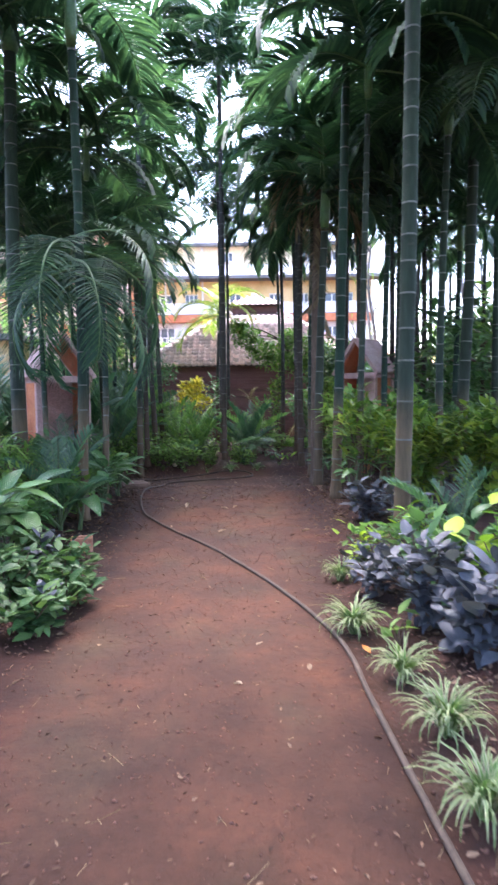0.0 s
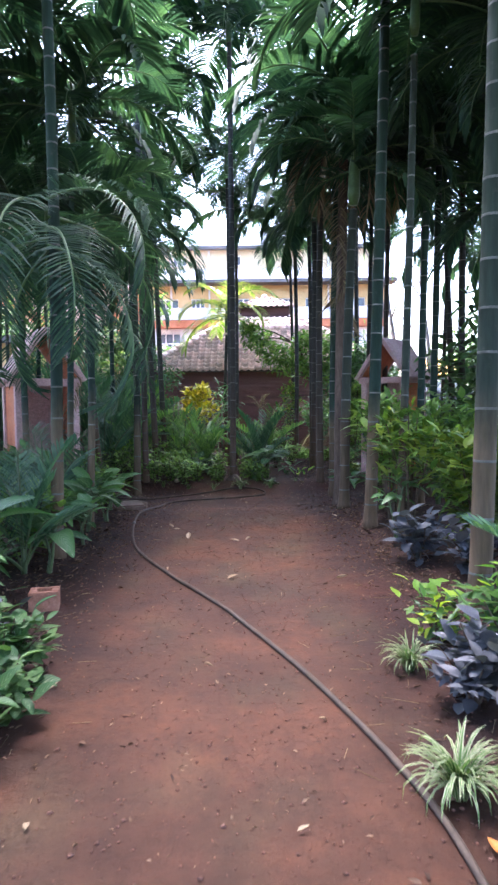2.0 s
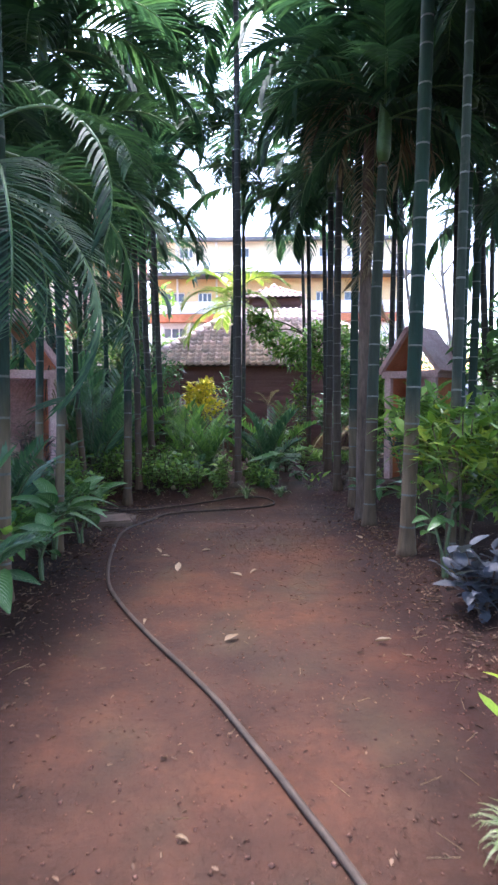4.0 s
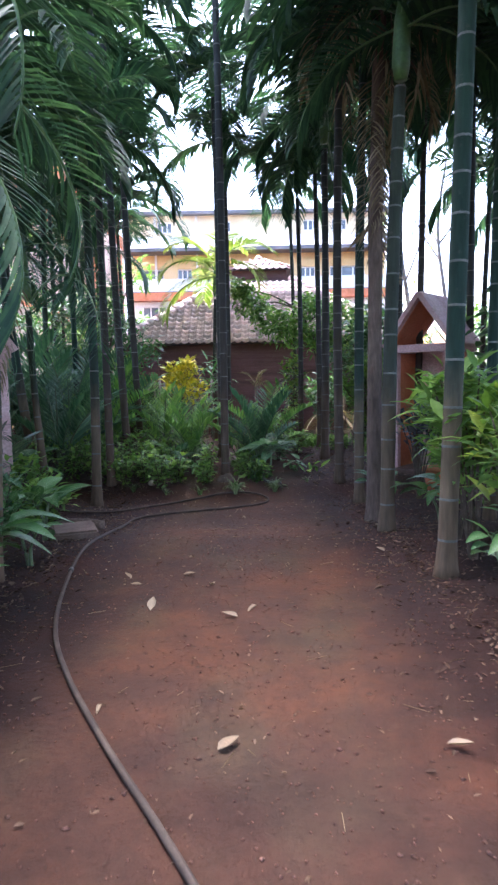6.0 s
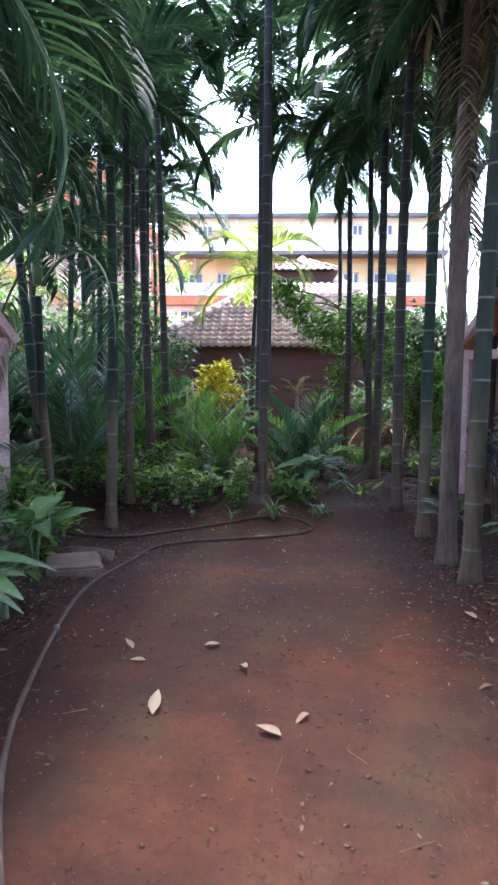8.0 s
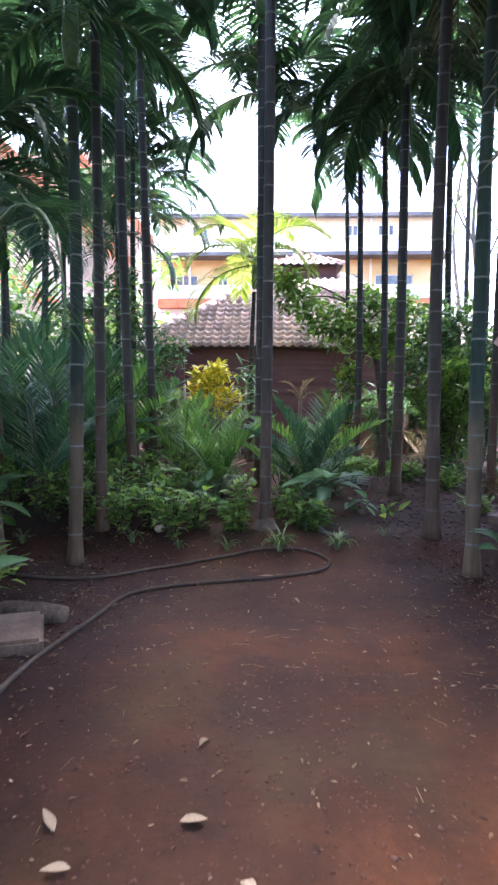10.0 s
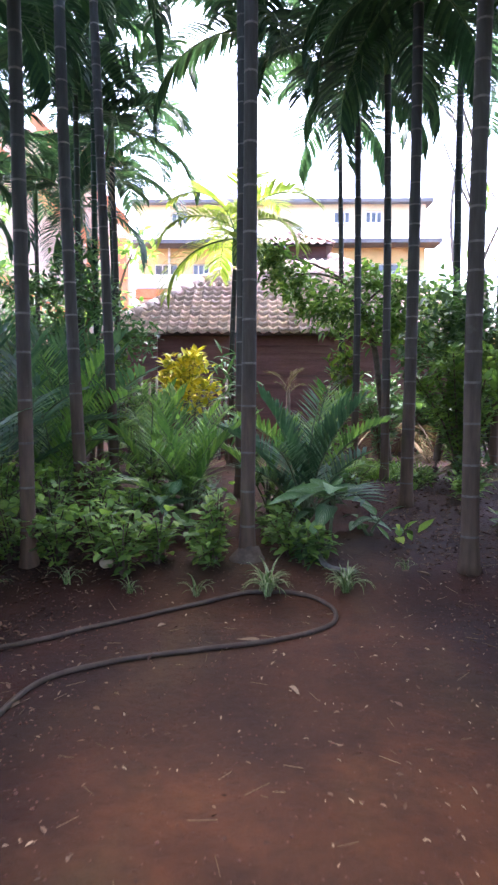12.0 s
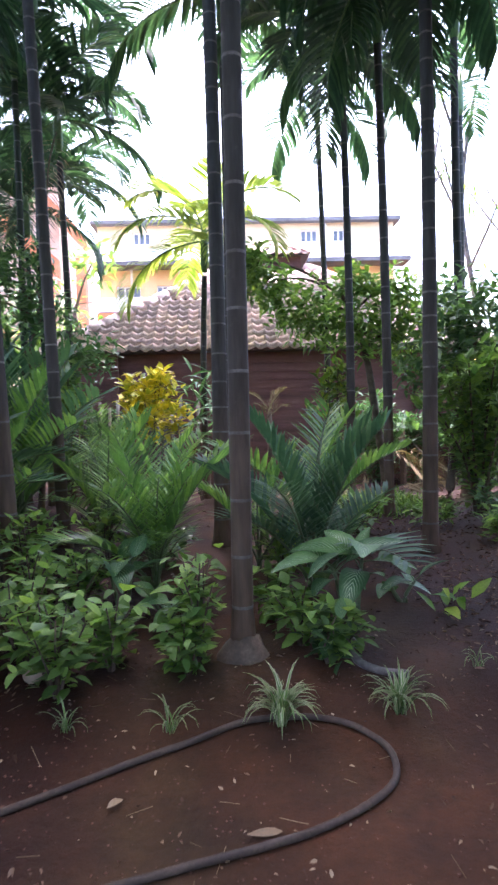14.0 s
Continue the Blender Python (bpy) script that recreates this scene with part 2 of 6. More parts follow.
ORANGEWASH = surface("orange_plaster", (0.42, 0.13, 0.05), (0.56, 0.19, 0.08), (0.62, 0.25, 0.12), 2.5, 40, 0.85, 0.3)
TILE = surface("clay_roof_tile", (0.60, 0.35, 0.27), (0.78, 0.53, 0.43), (0.87, 0.70, 0.60), 5, 50, 0.45, 0.4, vary=0.3)
HUTWALL = surface("red_brown_plank_wall", (0.11, 0.050, 0.044), (0.18, 0.080, 0.068), (0.23, 0.115, 0.098), 2.0, 40, 0.85, 0.4, 0.01, (0.3, 1, 4))
DARKWOOD = surface("dark_timber", (0.03, 0.02, 0.015), (0.06, 0.04, 0.03), (0.09, 0.06, 0.045), 4, 50, 0.7)
YELLOW = surface("yellow_ochre_plaster", (0.66, 0.45, 0.19), (0.76, 0.54, 0.25), (0.80, 0.60, 0.32), 0.7, 70, 0.85, 0.1)
WHITE = surface("whitewashed_plaster", (0.66, 0.62, 0.56), (0.78, 0.75, 0.70), (0.82, 0.80, 0.76), 0.6, 70, 0.8, 0.1)
CREAM = surface("pale_cream_plaster", (0.68, 0.52, 0.28), (0.77, 0.61, 0.37), (0.82, 0.69, 0.46), 0.7, 70, 0.85, 0.1)
PEACH = surface("faded_peach_plaster", (0.50, 0.33, 0.22), (0.62, 0.44, 0.31), (0.70, 0.54, 0.41), 0.7, 50, 0.85, 0.15)
GREYSLAB = surface("grey_ledge_slab", (0.10, 0.10, 0.10), (0.16, 0.155, 0.15), (0.22, 0.21, 0.20), 1.0, 14, 0.8, 0.1)
SHEET_ORANGE = surface("marigold_roof_sheet", (0.66, 0.26, 0.03), (0.78, 0.36, 0.05), (0.82, 0.44, 0.09), 1.5, 30, 0.6, 0.2)
CLAY = surface("orange_clay_pot", (0.34, 0.11, 0.035), (0.46, 0.16, 0.055), (0.55, 0.22, 0.09), 6, 60, 0.8)
FENCE = surface("grey_stake_wood", (0.10, 0.085, 0.07), (0.17, 0.15, 0.125), (0.25, 0.22, 0.19), 8, 60, 0.9, vary=0.25)
GRASSMAT = foliage("short_grass", (0.06, 0.14, 0.02), (0.10, 0.20, 0.03), (0.18, 0.30, 0.05), 0.5, 0.3)
BOXWHITE = surface("meter_box_paint", (0.42, 0.38, 0.33), (0.52, 0.48, 0.42), (0.6, 0.56, 0.5), 8, 60, 0.5, 0.1)
DARK = surface("dark_opening", (0.02, 0.02, 0.02), (0.03, 0.03, 0.03), (0.045, 0.045, 0.045), 5, 40, 0.4, 0.1)
glass, gn, gl, gb = shader("window_glass")
gb.inputs["Base Color"].default_value, gb.inputs["Roughness"].default_value = (0.10, 0.12, 0.14, 1), 0.08
gl.new(ramp_of(gn, gl, noise_of(gn, gl, 1.5, 2), [(0.3, (0.07, 0.085, 0.10)), (0.7, (0.15, 0.17, 0.19))]), gb.inputs["Base Color"])


# ---- mesh tools ----
class Shape:
    """Gathers vertices, faces, material slots and leaf coordinates for one mesh."""

    def __init__(self):
        self.v, self.f, self.m, self.uv = [], [], [], []

    def face(self, ids, mat=0, uv=None):
        self.f.append(ids)
        self.m.append(mat)
        self.uv.extend(uv or [(0.5, 0.5)] * len(ids))

    def tube(self, path, radii, seg=8, mat=0, mats=None, cap=True):
        rings = []
        for i, p in enumerate(path):
            p = Vector(p)
            a, b = Vector(path[max(0, i - 1)]), Vector(path[min(len(path) - 1, i + 1)])
            d = (b - a).normalized()
            s = d.cross(Vector((0, 0, 1)) if abs(d.z) < 0.95 else Vector((0, 1, 0))).normalized()
            u = s.cross(d)
            r = radii[i] if isinstance(radii, (list, tuple)) else radii
            rings.append(len(self.v))
            for k in range(seg):
                a_ = 2 * math.pi * k / seg
                self.v.append(p + s * (r * math.cos(a_)) + u * (r * math.sin(a_)))
        for i in range(len(path) - 1):
            for k in range(seg):
                j = (k + 1) % seg
                self.face((rings[i] + k, rings[i + 1] + k, rings[i + 1] + j, rings[i] + j), mats[i] if mats else mat)
        if cap:
            self.face(tuple(rings[-1] + k for k in range(seg - 1, -1, -1)), mats[-1] if mats else mat)
            self.face(tuple(rings[0] + k for k in range(seg)), mats[0] if mats else mat)

    def box(self, x0, y0, z0, x1, y1, z1, mat=0, m=None, bevel=0.0):
        bm = bmesh.new()
        bmesh.ops.create_cube(bm, size=1.0)
        for v in bm.verts:
            v.co = Vector(((x0 + x1) / 2 + v.co.x * (x1 - x0), (y0 + y1) / 2 + v.co.y * (y1 - y0), (z0 + z1) / 2 + v.co.z * (z1 - z0)))
        if bevel:
            bmesh.ops.bevel(bm, geom=bm.edges[:], offset=bevel, segments=2, affect="EDGES")
        base = len(self.v)
        bm.verts.index_update()
        for v in bm.verts:
            self.v.append(m @ v.co if m else v.co.copy())
        for f in bm.faces:
            self.face(tuple(base + v.index for v in f.verts), mat)
        bm.free()

    def ribbon(self, mid, side, widths, lift=0.0, mat=0, mats=None):
        """A leaf blade: two strips either side of the line mid; side: the blade's sideways way; lift raises the edges."""
        n, base = len(mid), len(self.v)
        for i, p in enumerate(mid):
            p, s = Vector(p), Vector(side[i] if isinstance(side, list) else side)
            a, b = Vector(mid[max(0, i - 1)]), Vector(mid[min(n - 1, i + 1)])
            up = s.cross((b - a).normalized())
            w = widths[i]
            self.v += [p - s * w + up * (lift * w), p, p + s * w + up * (lift * w)]
        for i in range(n - 1):
            v0, v1, k = i / (n - 1), (i + 1) / (n - 1), base + 3 * i
            ma, mb = mats if mats else (mat, mat)
            self.face((k, k + 1, k + 4, k + 3), ma, [(0, v0), (0.5, v0), (0.5, v1), (0, v1)])
            self.face((k + 1, k + 2, k + 5, k + 4), mb, [(0.5, v0), (1, v0), (1, v1), (0.5, v1)])

    def stamp(self, other, m, mat=0):
        base = len(self.v)
        self.v += [m @ p for p in other.v]
        self.f += [tuple(base + i for i in f) for f in other.f]
        self.m += [k + mat for k in other.m]
        self.uv += other.uv

    def mesh(self, name, mats, smooth=True):
        me = bpy.data.meshes.new(name)
        me.from_pydata([tuple(p) for p in self.v], [], self.f)
        for k in mats:
            me.materials.append(k)
        me.polygons.foreach_set("material_index", self.m)
        me.polygons.foreach_set("use_smooth", [smooth] * len(self.f))
        layer = me.uv_layers.new(name="UVMap")
        layer.data.foreach_set("uv", [c for p in self.uv for c in p])
        me.update()
        return me


def part(name, shape, mats, parent, label="", smooth=True, m=None):
    data = shape if isinstance(shape, bpy.types.Mesh) else shape.mesh(name, mats if isinstance(mats, (list, tuple)) else [mats], smooth)
    ob = new(name, data)
    ob.parent = parent
    if m is not None:
        ob.matrix_local = m
    return tagged(ob, label)


def root(name, x, y, z, label, category, group="", rz=0.0, kind=""):
    e = new(name)
    e.empty_display_size = 0.2
    e.matrix_world = pose(x, y, z, 0, 0, rz)
    return tagged(e, label, category, group, kind)


def smooth_step(a, b, v):
    k = min(1.0, max(0.0, (v - a) / (b - a)))
    return k * k * (3 - 2 * k)


def ground_z(x, y):
    """Trodden path, a shallow dip before the far bed, slightly raised beds either side."""
    z = -0.15 * smooth_step(9.6, 11.4, y) * (1 - smooth_step(12.25, 13.1, y)) * (1 - smooth_step(3.0, 6.0, abs(x)))
    left = -1.35 - 0.35 * smooth_step(5, 9, y) - 0.2 * math.sin(y * 1.3)
    right = 0.78 + 0.28 * smooth_step(4, 8, y) + 0.08 * math.sin(y * 1.9)
    bed = smooth_step(0, 0.55, left - x) + smooth_step(0, 0.5, x - right)
    rough = noise.noise((x * 0.9, y * 0.9, 3.1)) * 0.5 + noise.noise((x * 2.7, y * 2.7, 9.0)) * 0.3 + noise.noise((x * 9, y * 9, 4.0)) * 0.12
    near = 1 - smooth_step(8, 14, abs(x))
    return z + near * (1 - smooth_step(22, 26, y)) * (0.035 * bed + rough * (0.018 + 0.035 * min(1.0, bed)))


def spread(points, per=8):
    """A smooth line through points."""
    out = []
    for i in range(len(points) - 1):
        p0, p1, p2, p3 = (Vector(points[max(0, min(len(points) - 1, k))]) for k in (i - 1, i, i + 1, i + 2))
        for k in range(per):
            t = k / per
            out.append(0.5 * (2 * p1 + (p2 - p0) * t + (2 * p0 - 5 * p1 + 4 * p2 - p3) * t * t + (3 * p1 - p0 - 3 * p2 + p3) * t ** 3))
    return out + [Vector(points[-1])]


# ---- ground ----
def steps(inner0, inner1, step, outer0, outer1):
    line = list(np.arange(inner0, inner1, step))
    d, v = step, inner1
    while v < outer1:
        line.append(v)
        d *= 1.28
        v += d
    line.append(outer1)
    d, v = step, inner0 - step
    while v > outer0:
        line.insert(0, v)
        d *= 1.28
        v -= d
    line.insert(0, outer0)
    return line


def make_ground():
    s = Shape()
    xs, ys = steps(-3.2, 3.0, 0.055, -900, 900), steps(1.2, 15.0, 0.06, -900, 900)
    s.v = [Vector((x, y, ground_z(x, y))) for y in ys for x in xs]
    w = len(xs)
    for j in range(len(ys) - 1):
        for i in range(w - 1):
            s.face((j * w + i, j * w + i + 1, (j + 1) * w + i + 1, (j + 1) * w + i))
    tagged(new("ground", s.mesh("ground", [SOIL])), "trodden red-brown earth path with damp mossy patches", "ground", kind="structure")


make_ground()


# ---- leaf and frond shapes ----
def leaf_shape(seg=4, width=0.22, droop=0.25, fold=0.25, petiole=0.0, tip=1.0):
    """A unit-long leaf along +y, face up."""
    s = Shape()
    mid, ws = [], []
    for i in range(seg + 1):
        v = i / seg
        mid.append((0, petiole + v * (1 - petiole), -droop * v * v + 0.0))
        ws.append(max(0.004, width * (math.sin(math.pi * min(1, v ** 0.75 * 0.97 + 0.015)) ** 0.8)))
    s.ribbon(mid, Vector((1, 0, 0)), ws, fold)
    if petiole:
        s.tube([(0, 0, 0), (0, petiole * 0.5, 0.012), (0, petiole * 1.1, 0)], [0.018, 0.015, 0.011], 5, 1, cap=False)
    return s


def frond_shape(length, rise, droop, leaflet, wide, pairs, bare=0.12, hang=0.5, seed=0, seg=3, vee=0.25):
    """A feather frond: a rachis that leaves along +x, rises and arches over, with leaflets on both sides."""
    rnd = random.Random(seed)
    s = Shape()
    path, p, ang = [], Vector((0, 0, 0)), rise
    n = 16
    for i in range(n + 1):
        path.append(p.copy())
        p = p + Vector((math.cos(ang), 0.02 * math.sin(i + seed), math.sin(ang))) * (length / n)
        ang -= droop / n * (0.5 + 1.0 * i / n)
    s.tube(path, [0.016 * (1 - 0.8 * i / n) + 0.002 for i in range(n + 1)], 5, 1, cap=False)
    for i in range(pairs):
        v = bare + (1 - bare) * (i + rnd.random() * 0.5) / pairs
        k = min(n - 1, int(v * n))
        o = path[k].lerp(path[k + 1], v * n - k)
        d = (path[k + 1] - path[k]).normalized()
        upw = d.cross(Vector((0, 1, 0))) * -1
        if upw.z < 0:
            upw = -upw
        ll = leaflet * (0.55 + 0.45 * math.sin(math.pi * min(1, 0.15 + v * 0.88))) * (0.85 + 0.3 * rnd.random())
        for sgn in (-1, 1):
            if rnd.random() < 0.05:
                continue
            way = (Vector((0, sgn, 0)) * 0.85 + d * (0.35 + 0.6 * v + rnd.uniform(-0.1, 0.1)) + upw * vee).normalized()
            mid, ws, q, w = [], [], o.copy(), way.copy()
            for j in range(seg + 1):
                mid.append(q.copy())
                ws.append(wide * (0.45, 1.0, 0.8, 0.08)[j] if seg == 3 else wide * (0.5, 1.0, 0.06)[j])
                q = q + w * (ll / seg)
                w = (w + Vector((0, 0, -1)) * hang * (0.5 + 0.5 * rnd.random()) * (j + 1) / seg).normalized()
            side = way.cross(Vector((0, 0, 1)))
            side = (side.normalized() if side.length > 0.05 else d) * 1.0
            s.ribbon(mid, side, ws, 0.12)
    return s


def mesh_pair(shape, name, mats):
    return shape.mesh(name, mats)


SMALL = [leaf_shape(3, 0.20, 0.2, 0.3), leaf_shape(3, 0.16, 0.45, 0.35), leaf_shape(3, 0.24, 0.05, 0.25)]
BROAD = [leaf_shape(6, 0.22, 0.42, 0.22, 0.24), leaf_shape(6, 0.23, 0.62, 0.2, 0.24), leaf_shape(6, 0.19, 0.28, 0.3, 0.22)]
ROUND = [leaf_shape(4, 0.29, 0.18, 0.25), leaf_shape(4, 0.26, 0.40, 0.3), leaf_shape(4, 0.31, 0.05, 0.2)]
NARROW = [leaf_shape(4, 0.085, 0.5, 0.3), leaf_shape(4, 0.07, 0.2, 0.3), leaf_shape(4, 0.095, 0.8, 0.25)]


# ---- areca palms ----
CROWN = [frond_shape(1.7, 0.95, 1.7, 0.60, 0.027, 36, 0.08, 0.7, 1), frond_shape(1.85, 0.5, 1.9, 0.66, 0.028, 38, 0.08, 0.9, 2), frond_shape(1.75, 0.0, 1.6, 0.64, 0.028, 36, 0.08, 1.2, 3)]
CROWN_GREEN = [mesh_pair(s, "frond", [FROND, SHAFT]) for s in CROWN]
CROWN_LIME = [mesh_pair(s, "frond", [FROND_LIME, SHAFT]) for s in CROWN]
CROWN_DRY = mesh_pair(frond_shape(1.7, -0.9, 0.9, 0.5, 0.014, 22, 0.15, 1.2, 5), "frond", [FROND_DRY, TWIG])
HANGING = mesh_pair(frond_shape(2.1, 0.55, 2.5, 0.52, 0.011, 56, 0.10, 0.75, 6), "frond", [FROND, SHAFT])


def palm(x, y, r, tall, lean=(0, 0), fronds=9, seed=1, dry=0, label="", rings=True, lime=False, size=1.0, bark_=None, skirt=0, roots=False):
    rnd = random.Random(seed)
    p = root("areca_palm", x, y, ground_z(x, y) - 0.03, label or "tall slender areca palm with a ringed green-grey stem", "palm tree", "areca palms")
    s, z, path, radii, mats = Shape(), 0.0, [], [], []
    gap = 0.23 + 0.08 * rnd.random()
    bend = rnd.uniform(-0.05, 0.05)

    def at(z_):
        k = z_ / tall
        return (lean[0] * k + bend * math.sin(k * 3.1), lean[1] * k, z_)

    path.append(at(0)), radii.append(r * 1.55), mats.append(0)
    path.append(at(0.10)), radii.append(r * 1.28), mats.append(0)
    z = 0.28
    while z < tall:
        k = z / tall
        rr = r * (1.06 - 0.26 * k) * (1 + 0.02 * rnd.uniform(-1, 1))
        path += [at(z), at(z + 0.003), at(z + 0.012), at(z + 0.017)]
        radii += [rr, rr * 1.014, rr * 1.014, rr * 1.0]
        mats += ([1, 1, 1, 0] if rings else [0, 0, 0, 0])
        z += gap * rnd.uniform(0.8, 1.25) * (1.15 - 0.3 * k)
    s.tube(path, radii, 10, mats=mats)
    part("trunk", s, [bark_ or STEM, RING if bark_ is STEM_GREEN else RING_DULL], p)
    if roots:
        s = Shape()
        s.tube([(0, 0, -0.02), (0, 0, 0.03), (0.01, 0, 0.07), (0.01, 0.01, 0.12)], [r * 3.0, r * 2.6, r * 2.1, r * 1.35], 14)
        for v in s.v:
            v *= 1 + 0.16 * noise.noise(v * 23)
        part("root_mass", s, TWIG, p, "dark fibrous root mound")
    top = Vector(at(tall))
    s = Shape()
    d = Vector((lean[0], lean[1], tall)).normalized()
    s.tube([top - d * 0.05, top + d * 0.08, top + d * 0.45, top + d * 0.75], [r * 0.85, r * 1.25, r * 1.1, r * 0.5], 10)
    part("crownshaft", s, SHAFT, p, "smooth green crownshaft")
    pool = CROWN_LIME if lime else CROWN_GREEN
    for i in range(fronds):
        az = i * 137.5 + rnd.uniform(-20, 20)
        k = 0 if i < fronds * 0.3 else (1 if i < fronds * 0.65 else 2)
        sc = size * rnd.uniform(0.85, 1.12)
        m = Matrix.Translation(top + d * (0.68 - 0.03 * i)) @ pose(0, 0, 0, 0, rnd.uniform(-14, 10), az) @ Matrix.Diagonal((sc, sc, sc, 1))
        part("frond", pool[k], None, p, m=m)
    for i in range(dry):
        m = Matrix.Translation(top + d * 0.3) @ pose(0, 0, 0, 0, rnd.uniform(-10, 10), rnd.uniform(0, 360))
        part("frond", CROWN_DRY, None, p, "withered straw-brown hanging frond", m=m)
    for i in range(skirt):
        m = Matrix.Translation(Vector(at(tall - 0.5 - 0.22 * i))) @ pose(0, 0, 0, 0, 22 + rnd.uniform(-8, 12), i * 97 + rnd.uniform(-20, 20)) @ Matrix.Diagonal((0.75, 0.75, 0.75, 1))
        part("frond", CROWN_DRY, None, p, "withered straw-brown hanging frond", m=m)
    return p


